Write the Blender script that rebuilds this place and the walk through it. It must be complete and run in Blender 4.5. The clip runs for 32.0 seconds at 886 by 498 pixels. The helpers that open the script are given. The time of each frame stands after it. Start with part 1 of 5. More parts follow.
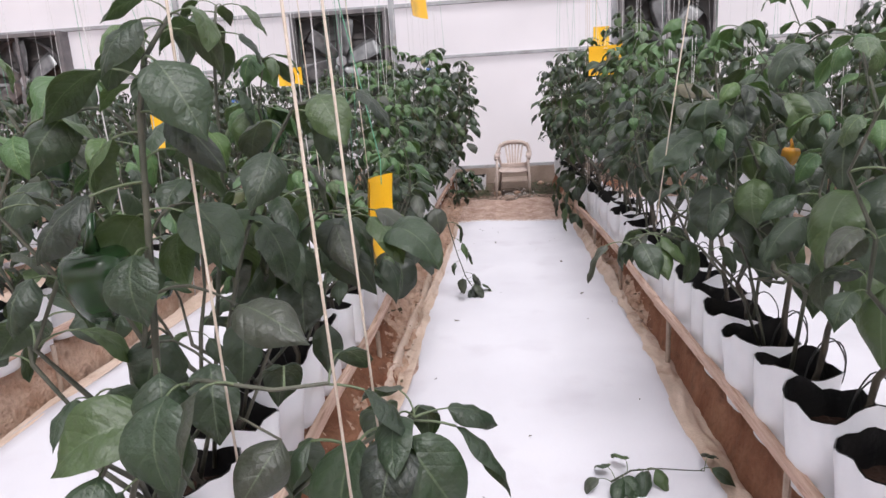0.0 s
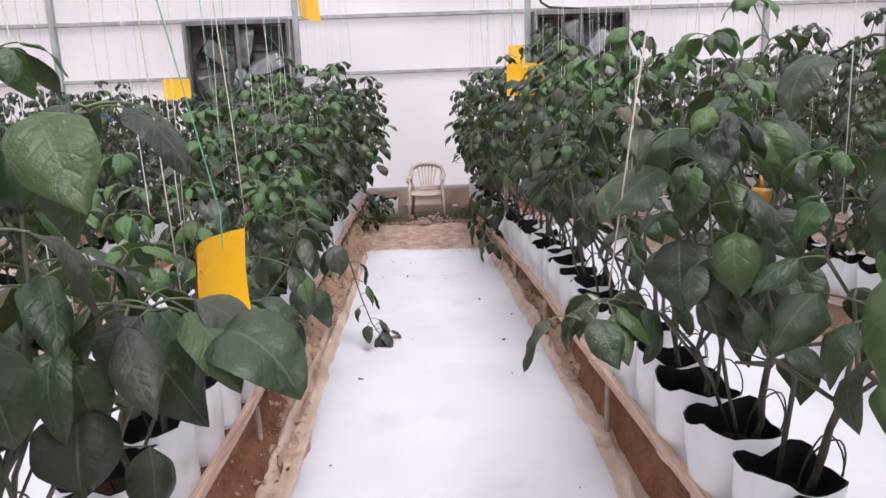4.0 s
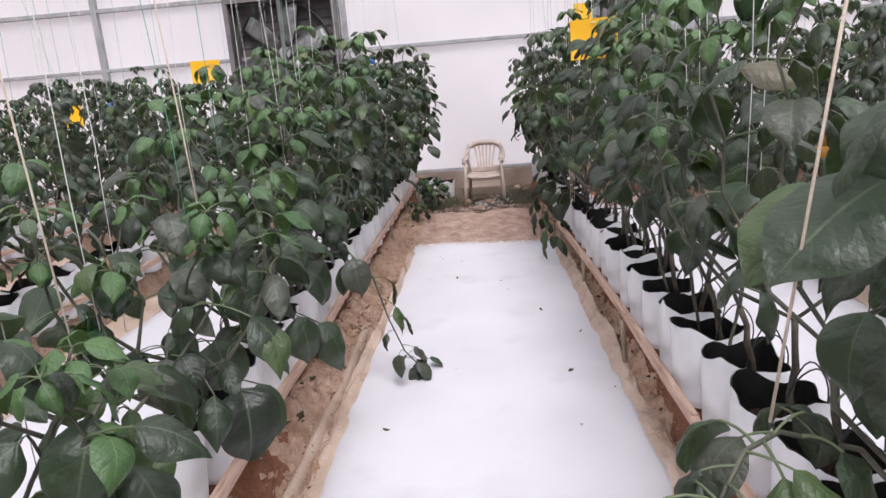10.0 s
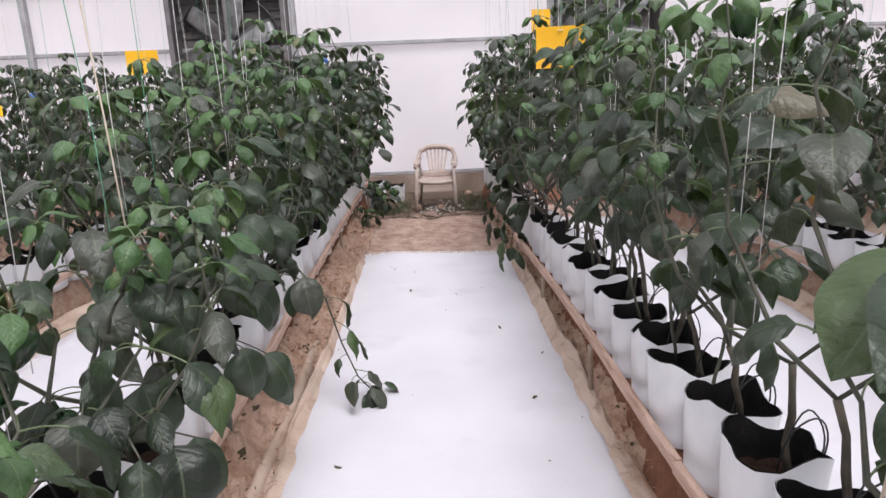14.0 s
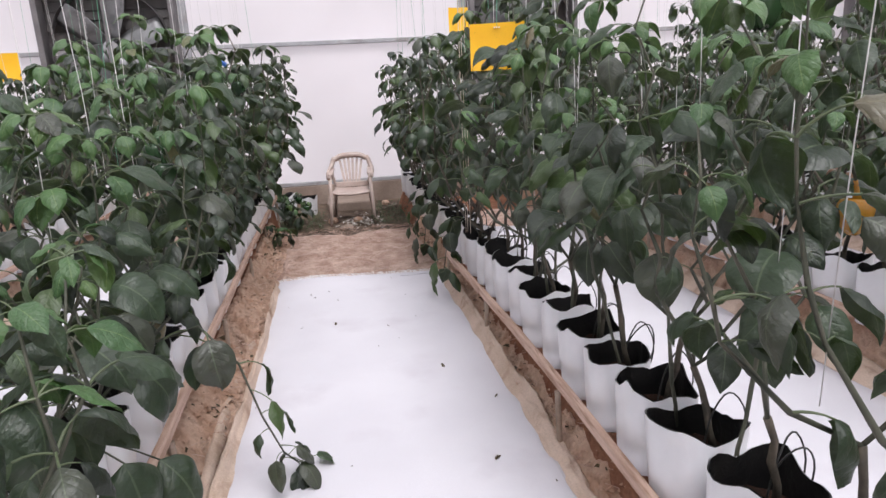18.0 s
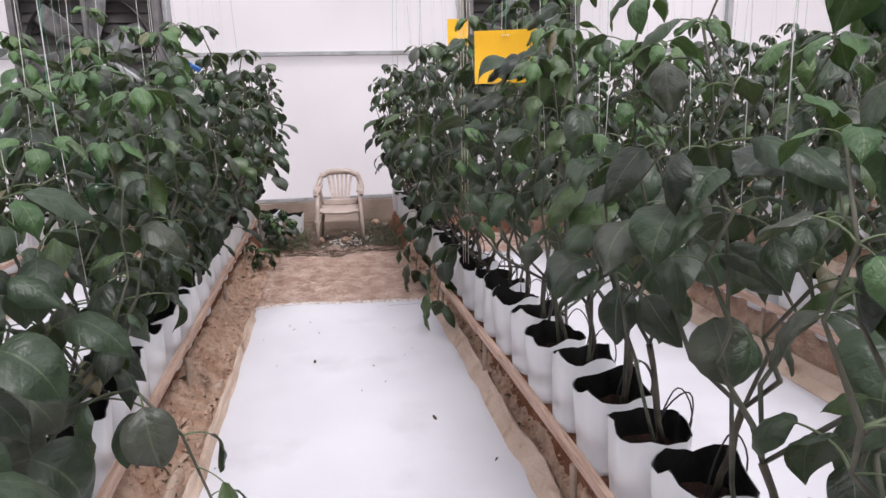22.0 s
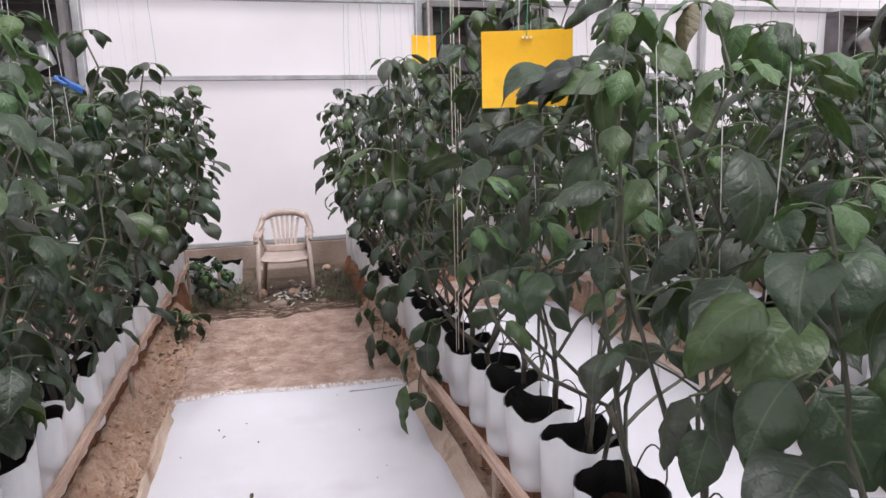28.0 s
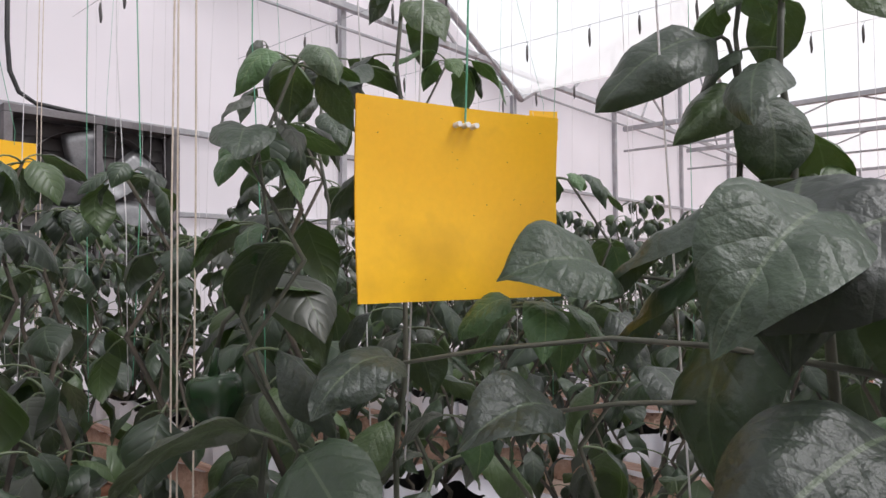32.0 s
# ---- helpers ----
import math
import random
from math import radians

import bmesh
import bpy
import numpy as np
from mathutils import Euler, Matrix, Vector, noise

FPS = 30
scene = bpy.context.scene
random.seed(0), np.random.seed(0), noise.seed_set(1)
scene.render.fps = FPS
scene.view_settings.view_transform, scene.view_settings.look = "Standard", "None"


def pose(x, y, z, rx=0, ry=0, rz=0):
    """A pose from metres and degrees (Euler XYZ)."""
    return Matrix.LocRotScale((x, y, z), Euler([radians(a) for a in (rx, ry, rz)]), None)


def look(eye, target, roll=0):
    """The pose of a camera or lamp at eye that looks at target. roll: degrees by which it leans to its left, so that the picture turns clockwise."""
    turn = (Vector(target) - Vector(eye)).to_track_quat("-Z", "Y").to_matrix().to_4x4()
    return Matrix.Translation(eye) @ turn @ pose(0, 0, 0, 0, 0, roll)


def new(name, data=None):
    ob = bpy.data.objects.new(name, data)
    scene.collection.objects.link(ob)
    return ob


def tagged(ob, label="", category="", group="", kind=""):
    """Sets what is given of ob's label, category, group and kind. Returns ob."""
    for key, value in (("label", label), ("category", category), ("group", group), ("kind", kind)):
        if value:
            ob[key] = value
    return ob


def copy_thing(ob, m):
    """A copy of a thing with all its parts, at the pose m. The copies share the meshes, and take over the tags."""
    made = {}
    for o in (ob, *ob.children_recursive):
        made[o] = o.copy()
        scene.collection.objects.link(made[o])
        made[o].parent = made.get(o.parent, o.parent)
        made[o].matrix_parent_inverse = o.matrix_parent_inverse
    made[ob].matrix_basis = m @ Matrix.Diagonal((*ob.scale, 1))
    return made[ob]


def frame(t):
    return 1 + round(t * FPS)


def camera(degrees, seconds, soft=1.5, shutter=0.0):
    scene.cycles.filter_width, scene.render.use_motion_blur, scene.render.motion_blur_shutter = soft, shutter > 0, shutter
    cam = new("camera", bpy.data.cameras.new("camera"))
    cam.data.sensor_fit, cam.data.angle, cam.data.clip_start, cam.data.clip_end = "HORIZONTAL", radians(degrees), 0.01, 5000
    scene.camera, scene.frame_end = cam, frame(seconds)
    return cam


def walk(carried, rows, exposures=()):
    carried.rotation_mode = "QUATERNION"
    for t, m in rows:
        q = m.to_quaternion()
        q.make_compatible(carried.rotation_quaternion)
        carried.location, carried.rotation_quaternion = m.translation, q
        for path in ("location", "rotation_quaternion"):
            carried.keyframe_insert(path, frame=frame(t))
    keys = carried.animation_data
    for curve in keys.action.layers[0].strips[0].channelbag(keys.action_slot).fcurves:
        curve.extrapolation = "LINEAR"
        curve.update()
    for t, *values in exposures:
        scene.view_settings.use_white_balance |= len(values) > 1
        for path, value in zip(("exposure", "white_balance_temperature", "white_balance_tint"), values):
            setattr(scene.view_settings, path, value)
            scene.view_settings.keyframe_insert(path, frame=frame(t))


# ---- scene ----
cam = camera(68.3, 32.0)
PATH = [
    (0, (-0.1, 0.526, 1.417), (-0.294, 2.466, 0.969), -3.3),
    (0.5, (-0.077, 0.579, 1.424), (-0.292, 2.517, 0.978), -3.5),
    (1, (-0.036, 0.637, 1.396), (-0.153, 2.573, 0.908), -4.0),
    (1.5, (0.009, 0.722, 1.387), (-0.083, 2.655, 0.88), -5.0),
    (2, (0.045, 0.812, 1.415), (-0.064, 2.757, 0.96), -3.9),
    (2.5, (0.039, 0.901, 1.397), (-0.002, 2.845, 0.929), -3.2),
    (3, (-0.027, 1.027, 1.42), (0.024, 2.975, 0.968), -3.5),
    (3.5, (-0.061, 1.103, 1.424), (0.053, 3.055, 1.008), -3.4),
    (4, (-0.076, 1.155, 1.424), (-0.008, 3.111, 1.017), -2.1),
    (4.5, (-0.067, 1.212, 1.424), (-0.008, 3.172, 1.03), -2.3),
    (6.5, (0.053, 1.567, 1.402), (0.062, 3.512, 0.938), -2.3),
    (7, (0.022, 1.678, 1.405), (0.075, 3.614, 0.906), -2.7),
    (7.5, (-0.005, 1.724, 1.406), (0.096, 3.657, 0.905), -3.2),
    (8, (-0.011, 1.784, 1.404), (0.008, 3.71, 0.865), -3.1),
    (8.5, (-0.002, 1.84, 1.412), (-0.087, 3.775, 0.912), -3.7),
    (9, (0.007, 1.891, 1.414), (-0.115, 3.829, 0.936), -3.9),
    (9.5, (0.031, 1.935, 1.419), (-0.081, 3.87, 0.928), -4.5),
    (10, (0.061, 2.002, 1.415), (-0.083, 3.941, 0.945), -4.6),
    (10.5, (0.065, 2.038, 1.412), (-0.074, 3.966, 0.9), -3.8),
    (11, (-0.006, 2.111, 1.421), (-0.036, 4.047, 0.922), -3.4),
    (11.5, (-0.047, 2.121, 1.432), (0.021, 4.067, 0.975), -3.0),
    (12, (-0.06, 2.134, 1.437), (0.012, 4.08, 0.983), -3.5),
    (12.5, (-0.05, 2.172, 1.437), (-0.029, 4.117, 0.973), -2.8),
    (13, (-0.044, 2.191, 1.447), (-0.034, 4.143, 1.013), -2.3),
    (13.5, (-0.039, 2.204, 1.443), (0.009, 4.151, 0.988), -2.2),
    (15.5, (0.042, 2.477, 1.478), (-0.042, 4.409, 0.968), -3.0),
    (16, (-0.004, 2.572, 1.476), (0.046, 4.512, 0.991), -2.4),
    (16.5, (-0.052, 2.653, 1.467), (0.081, 4.582, 0.956), -1.6),
    (17, (-0.086, 2.721, 1.464), (0.179, 4.637, 0.953), -1.4),
    (17.5, (-0.108, 2.739, 1.469), (0.2, 4.647, 0.953), -2.7),
    (18, (-0.108, 2.776, 1.471), (0.19, 4.693, 0.985), -3.0),
    (18.5, (-0.09, 2.836, 1.474), (0.215, 4.753, 0.995), -2.2),
    (19, (-0.062, 2.907, 1.472), (0.259, 4.825, 1.002), -3.0),
    (19.5, (-0.024, 3.009, 1.466), (0.234, 4.929, 0.97), -2.9),
    (20, (0.001, 3.064, 1.465), (0.218, 4.993, 0.98), -2.0),
    (20.5, (0.0, 3.108, 1.473), (0.28, 5.046, 1.065), -2.3),
    (21, (-0.025, 3.147, 1.474), (0.3, 5.075, 1.054), -2.7),
    (21.5, (-0.04, 3.179, 1.469), (0.289, 5.102, 1.027), -2.6),
    (22, (-0.063, 3.212, 1.454), (0.269, 5.135, 1.016), -1.4),
    (22.5, (-0.113, 3.258, 1.459), (0.284, 5.171, 1.029), -0.7),
    (23, (-0.137, 3.295, 1.471), (0.264, 5.197, 0.999), -0.8),
    (23.5, (-0.134, 3.316, 1.463), (0.214, 5.244, 1.061), -0.9),
    (24, (-0.117, 3.355, 1.46), (0.238, 5.278, 1.039), -0.9),
    (24.5, (-0.087, 3.449, 1.455), (0.279, 5.364, 1.012), -0.6),
    (25, (-0.047, 3.515, 1.459), (0.303, 5.436, 1.03), -1.2),
    (25.5, (0.006, 3.578, 1.456), (0.323, 5.503, 1.015), -0.9),
    (27.5, (-0.117, 4.027, 1.466), (0.401, 5.917, 1.065), -1.2),
    (28, (-0.034, 4.243, 1.47), (0.459, 6.147, 1.111), -1.6),
    (28.5, (-0.042, 4.458, 1.461), (0.544, 6.333, 1.084), -0.2),
    (29, (-0.078, 4.608, 1.468), (0.672, 6.435, 1.15), -0.8),
    (30, (0.051, 5.051, 1.5), (0.927, 6.828, 1.221), -1.1),
    (30.5, (0.097, 5.182, 1.522), (1.056, 6.928, 1.338), 0.4),
    (31, (0.078, 5.416, 1.557), (1.264, 7.025, 1.502), 0.9),
    (31.5, (0.067, 5.565, 1.575), (1.428, 7.03, 1.555), 1.0),
    (32, (0.151, 5.736, 1.579), (1.664, 7.042, 1.623), -0.5),
]
EXPO = 0.4
# the moments between the fitted rows glide by themselves
walk(cam, [(t, look(eye, target, roll)) for t, eye, target, roll in PATH], exposures=[(0.0, EXPO), (29.5, EXPO), (31.0, EXPO - 0.07), (32.0, EXPO - 0.27)])

# ---- light: bright overcast sky over a diffusing film house ----
world = bpy.data.worlds.new("overcast_sky")
scene.world = world
world.use_nodes = True
wn, wl = world.node_tree.nodes, world.node_tree.links
sky = wn.new("ShaderNodeTexSky")
sky.sky_type, sky.sun_disc = "NISHITA", False
sky.sun_elevation, sky.sun_rotation = radians(57), radians(-14)
grey_sky = wn.new("ShaderNodeMix")
grey_sky.data_type = "RGBA"
grey_sky.inputs["Factor"].default_value = 0.8
grey_sky.inputs["B"].default_value = (7.4, 7.4, 7.6, 1)
wl.new(sky.outputs["Color"], grey_sky.inputs["A"])
wl.new(grey_sky.outputs["Result"], wn["Background"].inputs["Color"])
wn["Background"].inputs["Strength"].default_value = 0.11
sun = new("sun", bpy.data.lights.new("sun", "SUN"))
sun.data.energy, sun.data.angle, sun.data.color = 4.1, radians(24), (1.0, 0.975, 0.99)
sun.matrix_world = pose(0, 0, 12, 33, 0, 14)


# ---- materials ----
def shader(name):
    m = bpy.data.materials.new(name)
    m.use_nodes = True
    nt = m.node_tree
    return m, nt.nodes, nt.links, nt.nodes["Principled BSDF"]


def ramp_mix(nodes, links, fac, a, b):
    mx = nodes.new("ShaderNodeMix")
    mx.data_type = "RGBA"
    mx.inputs["A"].default_value = (*a, 1) if len(a) == 3 else a
    mx.inputs["B"].default_value = (*b, 1) if len(b) == 3 else b
    links.new(fac, mx.inputs["Factor"])
    return mx.outputs["Result"]


def noise_fac(nodes, links, scale, detail=4, stretch=(1, 1, 1), low=0.35, high=0.65, coord="Object"):
    tc = nodes.new("ShaderNodeTexCoord")
    mp = nodes.new("ShaderNodeMapping")
    mp.inputs["Scale"].default_value = stretch
    nz = nodes.new("ShaderNodeTexNoise")
    nz.inputs["Scale"].default_value, nz.inputs["Detail"].default_value = scale, detail
    mr = nodes.new("ShaderNodeMapRange")
    mr.inputs["From Min"].default_value, mr.inputs["From Max"].default_value = low, high
    links.new(tc.outputs[coord], mp.inputs["Vector"])
    links.new(mp.outputs["Vector"], nz.inputs["Vector"])
    links.new(nz.outputs["Fac"], mr.inputs["Value"])
    return mr.outputs["Result"], nz.outputs["Fac"]


def surface(name, base, other, rough=0.7, big=3.0, small=60.0, bump=0.3, dist=0.004, metal=0.0, stretch=(1, 1, 1), dirt=None, dirt_scale=6.0, spec=0.5, grain=0.35):
    """A matt or glossy surface with colour that varies at two scales and a fine relief."""
    m, n, l, p = shader(name)
    f1, _ = noise_fac(n, l, big, 3, stretch)
    f2, raw = noise_fac(n, l, small, 6, stretch, 0.3, 0.7)
    c = ramp_mix(n, l, f1, base, other)
    mul = n.new("ShaderNodeMix")
    mul.data_type, mul.blend_type = "RGBA", "MULTIPLY"
    mul.inputs["Factor"].default_value = grain
    l.new(c, mul.inputs["A"])
    l.new(ramp_mix(n, l, f2, (0.6, 0.6, 0.6), (1.15, 1.15, 1.15)), mul.inputs["B"])
    c = mul.outputs["Result"]
    if dirt:
        f3, _ = noise_fac(n, l, dirt_scale, 8, stretch, 0.56, 0.75)
        dm = n.new("ShaderNodeMix")
        dm.data_type = "RGBA"
        l.new(f3, dm.inputs["Factor"])
        l.new(c, dm.inputs["A"])
        dm.inputs["B"].default_value = (*dirt, 1)
        c = dm.outputs["Result"]
    l.new(c, p.inputs["Base Color"])
    p.inputs["Roughness"].default_value, p.inputs["Metallic"].default_value = rough, metal
    p.inputs["Specular IOR Level"].default_value = spec
    b = n.new("ShaderNodeBump")
    b.inputs["Strength"].default_value, b.inputs["Distance"].default_value = bump, dist
    l.new(raw, b.inputs["Height"])
    l.new(b.outputs["Normal"], p.inputs["Normal"])
    return m


def film_material(name, clear, tint, bump=0.1):
    """Thin diffusing greenhouse film: part passes straight through, the rest is scattered to both sides."""
    m, n, l, p = shader(name)
    f1, raw = noise_fac(n, l, 0.55, 3, (1, 1, 1), 0.3, 0.72)
    colour = ramp_mix(n, l, f1, tint, tuple(min(0.97, c * 1.1) for c in tint))
    tr = n.new("ShaderNodeBsdfTranslucent")
    l.new(colour, tr.inputs["Color"])
    l.new(colour, p.inputs["Base Color"])
    p.inputs["Roughness"].default_value = 0.35
    b = n.new("ShaderNodeBump")
    b.inputs["Strength"].default_value, b.inputs["Distance"].default_value = bump, 0.05
    l.new(raw, b.inputs["Height"])
    l.new(b.outputs["Normal"], p.inputs["Normal"])
    mix = n.new("ShaderNodeMixShader")
    mix.inputs["Fac"].default_value = 0.72
    l.new(p.outputs["BSDF"], mix.inputs[1])
    l.new(tr.outputs["BSDF"], mix.inputs[2])
    out = mix.outputs["Shader"]
    if clear > 0:
        tp = n.new("ShaderNodeBsdfTransparent")
        m2 = n.new("ShaderNodeMixShader")
        m2.inputs["Fac"].default_value = clear
        l.new(out, m2.inputs[1])
        l.new(tp.outputs["BSDF"], m2.inputs[2])
        out = m2.outputs["Shader"]
    l.new(out, n["Material Output"].inputs["Surface"])
    return m


def leaf_material(name, dark, light, vein, dust):
    m, n, l, p = shader(name)
    uv = n.new("ShaderNodeUVMap")
    sep = n.new("ShaderNodeSeparateXYZ")
    l.new(uv.outputs["UV"], sep.inputs["Vector"])

    def calc(op, a, b=None):
        k = n.new("ShaderNodeMath")
        k.operation = op
        for i, v in enumerate((a, b)):
            if v is None:
                continue
            if isinstance(v, (int, float)):
                k.inputs[i].default_value = v
            else:
                l.new(v, k.inputs[i])
        return k.outputs["Value"]

    along, across = sep.outputs["X"], calc("ABSOLUTE", calc("SUBTRACT", sep.outputs["Y"], 0.5))
    slant = calc("SUBTRACT", along, calc("MULTIPLY", across, 0.55))
    wave = calc("ABSOLUTE", calc("SUBTRACT", calc("FRACT", calc("MULTIPLY", slant, 6.5)), 0.5))
    side = calc("GREATER_THAN", wave, 0.455)
    mid = calc("LESS_THAN", across, 0.015)
    stalk = calc("LESS_THAN", along, 0.0)
    veins = calc("MAXIMUM", calc("MAXIMUM", calc("MULTIPLY", side, 0.04), calc("MULTIPLY", mid, 0.5)), stalk)
    info = n.new("ShaderNodeObjectInfo")
    geo = n.new("ShaderNodeNewGeometry")
    rnd = calc("FRACT", calc("ADD", info.outputs["Random"], geo.outputs["Random Per Island"]))
    base = ramp_mix(n, l, rnd, dark, light)
    pale = n.new("ShaderNodeMix")
    pale.data_type = "RGBA"
    l.new(calc("MULTIPLY", calc("GREATER_THAN", rnd, 0.88), 0.55), pale.inputs["Factor"])
    l.new(base, pale.inputs["A"])
    pale.inputs["B"].default_value = (0.062, 0.105, 0.022, 1)
    f1, raw = noise_fac(n, l, 22.0, 5, (1, 1, 1), 0.42, 0.72)
    dm = n.new("ShaderNodeMix")
    dm.data_type = "RGBA"
    l.new(calc("MULTIPLY", f1, 0.14), dm.inputs["Factor"])
    l.new(pale.outputs["Result"], dm.inputs["A"])
    dm.inputs["B"].default_value = (*dust, 1)
    greyed = n.new("ShaderNodeMix")
    greyed.data_type = "RGBA"
    l.new(calc("MULTIPLY", calc("MULTIPLY", calc("GREATER_THAN", rnd, 0.22), calc("LESS_THAN", rnd, 0.36)), 0.4), greyed.inputs["Factor"])
    l.new(dm.outputs["Result"], greyed.inputs["A"])
    greyed.inputs["B"].default_value = (0.085, 0.08, 0.068, 1)
    vm = n.new("ShaderNodeMix")
    vm.data_type = "RGBA"
    l.new(veins, vm.inputs["Factor"])
    l.new(greyed.outputs["Result"], vm.inputs["A"])
    vm.inputs["B"].default_value = (*vein, 1)
    sm = n.new("ShaderNodeMix")
    sm.data_type = "RGBA"
    l.new(stalk, sm.inputs["Factor"])
    l.new(vm.outputs["Result"], sm.inputs["A"])
    sm.inputs["B"].default_value = (0.12, 0.155, 0.08, 1)
    l.new(sm.outputs["Result"], p.inputs["Base Color"])
    p.inputs["Roughness"].default_value = 0.45
    p.inputs["Specular IOR Level"].default_value = 0.7
    hump = calc("ADD", calc("MULTIPLY", calc("POWER", calc("MULTIPLY", wave, 2.0), 3.0), -0.25), calc("MULTIPLY", raw, 0.7))
    b = n.new("ShaderNodeBump")
    b.inputs["Strength"].default_value, b.inputs["Distance"].default_value = 0.38, 0.009
    l.new(hump, b.inputs["Height"])
    l.new(b.outputs["Normal"], p.inputs["Normal"])
    tr = n.new("ShaderNodeBsdfTranslucent")
    tr.inputs["Color"].default_value = (0.1, 0.17, 0.03, 1)
    mx = n.new("ShaderNodeMixShader")
    mx.inputs["Fac"].default_value = 0.14
    l.new(p.outputs["BSDF"], mx.inputs[1])
    l.new(tr.outputs["BSDF"], mx.inputs[2])
    l.new(mx.outputs["Shader"], n["Material Output"].inputs["Surface"])
    return m


LEAF = leaf_material("pepper_leaf", (0.003, 0.0085, 0.0045), (0.026, 0.052, 0.022), (0.12, 0.16, 0.09), (0.05, 0.062, 0.06))
LEAF_YOUNG = leaf_material("young_leaf", (0.03, 0.085, 0.024), (0.062, 0.14, 0.036), (0.2, 0.27, 0.1), (0.12, 0.16, 0.09))
LEAF_DRY = leaf_material("dry_leaf", (0.09, 0.075, 0.04), (0.16, 0.13, 0.07), (0.2, 0.17, 0.1), (0.15, 0.13, 0.1))
STEM = surface("green_stem", (0.05, 0.057, 0.04), (0.115, 0.112, 0.085), 0.6, 8, 90, 0.4, 0.003)
BARK = surface("woody_stem", (0.05, 0.042, 0.034), (0.125, 0.105, 0.08), 0.75, 12, 120, 0.6, 0.004)
FRUIT_GREEN = surface("green_pepper_skin", (0.010, 0.030, 0.012), (0.02, 0.055, 0.018), 0.25, 9, 30, 0.05, 0.002, spec=0.6)
FRUIT_YELLOW = surface("ripening_pepper_skin", (0.62, 0.25, 0.02), (0.42, 0.22, 0.03), 0.25, 14, 30, 0.05, 0.002, spec=0.6)
FABRIC = surface("white_ground_cover", (0.62, 0.60, 0.655), (0.67, 0.65, 0.705), 0.75, 1.6, 260, 0.25, 0.002, dirt=(0.56, 0.53, 0.585), dirt_scale=2.3, grain=0.12)
FLUFF = surface("frayed_fibre", (0.82, 0.8, 0.82), (0.88, 0.86, 0.88), 0.85, 8, 120, 0.2, 0.002)
SAND = surface("sandy_burlap", (0.44, 0.29, 0.235), (0.68, 0.51, 0.44), 0.95, 7.0, 30, 1.0, 0.06, stretch=(1, 1.25, 1), dirt=(0.31, 0.185, 0.135), dirt_scale=5.0, spec=0.2)
BURLAP = surface("tan_sheet", (0.52, 0.39, 0.31), (0.64, 0.5, 0.42), 0.8, 5.0, 120, 0.5, 0.006, dirt=(0.27, 0.16, 0.11), dirt_scale=6.0, spec=0.25)
SOIL = surface("red_brown_soil", (0.21, 0.088, 0.052), (0.32, 0.16, 0.1), 0.97, 4.0, 38, 1.0, 0.03, dirt=(0.17, 0.09, 0.06), dirt_scale=9.0, spec=0.15)
TRENCH = surface("loose_trench_soil", (0.45, 0.28, 0.20), (0.66, 0.475, 0.375), 0.97, 7.0, 45, 1.0, 0.03, dirt=(0.17, 0.085, 0.055), dirt_scale=7.0, spec=0.15)
DARK_SOIL = surface("damp_dark_soil", (0.09, 0.065, 0.05), (0.17, 0.125, 0.095), 0.95, 5.0, 45, 1.0, 0.03, spec=0.15)
PEAT = surface("peat", (0.022, 0.013, 0.01), (0.05, 0.027, 0.02), 0.95, 12, 80, 1.0, 0.012, spec=0.15)
TIMBER = surface("raw_timber", (0.50, 0.33, 0.26), (0.68, 0.49, 0.405), 0.8, 6, 70, 0.5, 0.004, stretch=(9, 0.6, 9), dirt=(0.30, 0.17, 0.115), dirt_scale=11, spec=0.2)
STAKE = surface("weathered_stake", (0.30, 0.22, 0.17), (0.42, 0.33, 0.27), 0.8, 12, 90, 0.5, 0.003)
POLY_WHITE = surface("white_poly_bag", (0.78, 0.78, 0.815), (0.83, 0.83, 0.855), 0.35, 5, 9, 0.3, 0.02, dirt=(0.76, 0.73, 0.72), dirt_scale=3, grain=0.1, spec=0.5)
POLY_BLACK = surface("black_poly_liner", (0.006, 0.006, 0.007), (0.014, 0.013, 0.013), 0.45, 12, 60, 0.6, 0.006, spec=0.4)
RUBBER = surface("black_tube", (0.015, 0.015, 0.016), (0.03, 0.03, 0.03), 0.5, 20, 90, 0.2, 0.001)
STEEL = surface("galvanised_steel", (0.33, 0.33, 0.35), (0.43, 0.43, 0.45), 0.5, 5, 60, 0.2, 0.002, metal=0.35, dirt=(0.26, 0.24, 0.23), dirt_scale=4)
DARK_STEEL = surface("dark_fan_box", (0.13, 0.12, 0.125), (0.2, 0.185, 0.19), 0.6, 4, 50, 0.2, 0.002, metal=0.2)
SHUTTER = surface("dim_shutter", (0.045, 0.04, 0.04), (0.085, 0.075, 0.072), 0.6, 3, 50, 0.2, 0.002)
BLADE = surface("bare_blade_metal", (0.12, 0.12, 0.125), (0.24, 0.24, 0.245), 0.4, 6, 60, 0.15, 0.002, metal=0.5)
CONCRETE = surface("stained_concrete", (0.21, 0.155, 0.125), (0.32, 0.25, 0.21), 0.9, 2.5, 40, 0.6, 0.01, dirt=(0.17, 0.12, 0.1), dirt_scale=3)
PLASTIC = surface("dusty_pale_plastic", (0.42, 0.325, 0.295), (0.56, 0.455, 0.415), 0.5, 7, 60, 0.2, 0.002, dirt=(0.45, 0.34, 0.29), dirt_scale=8)
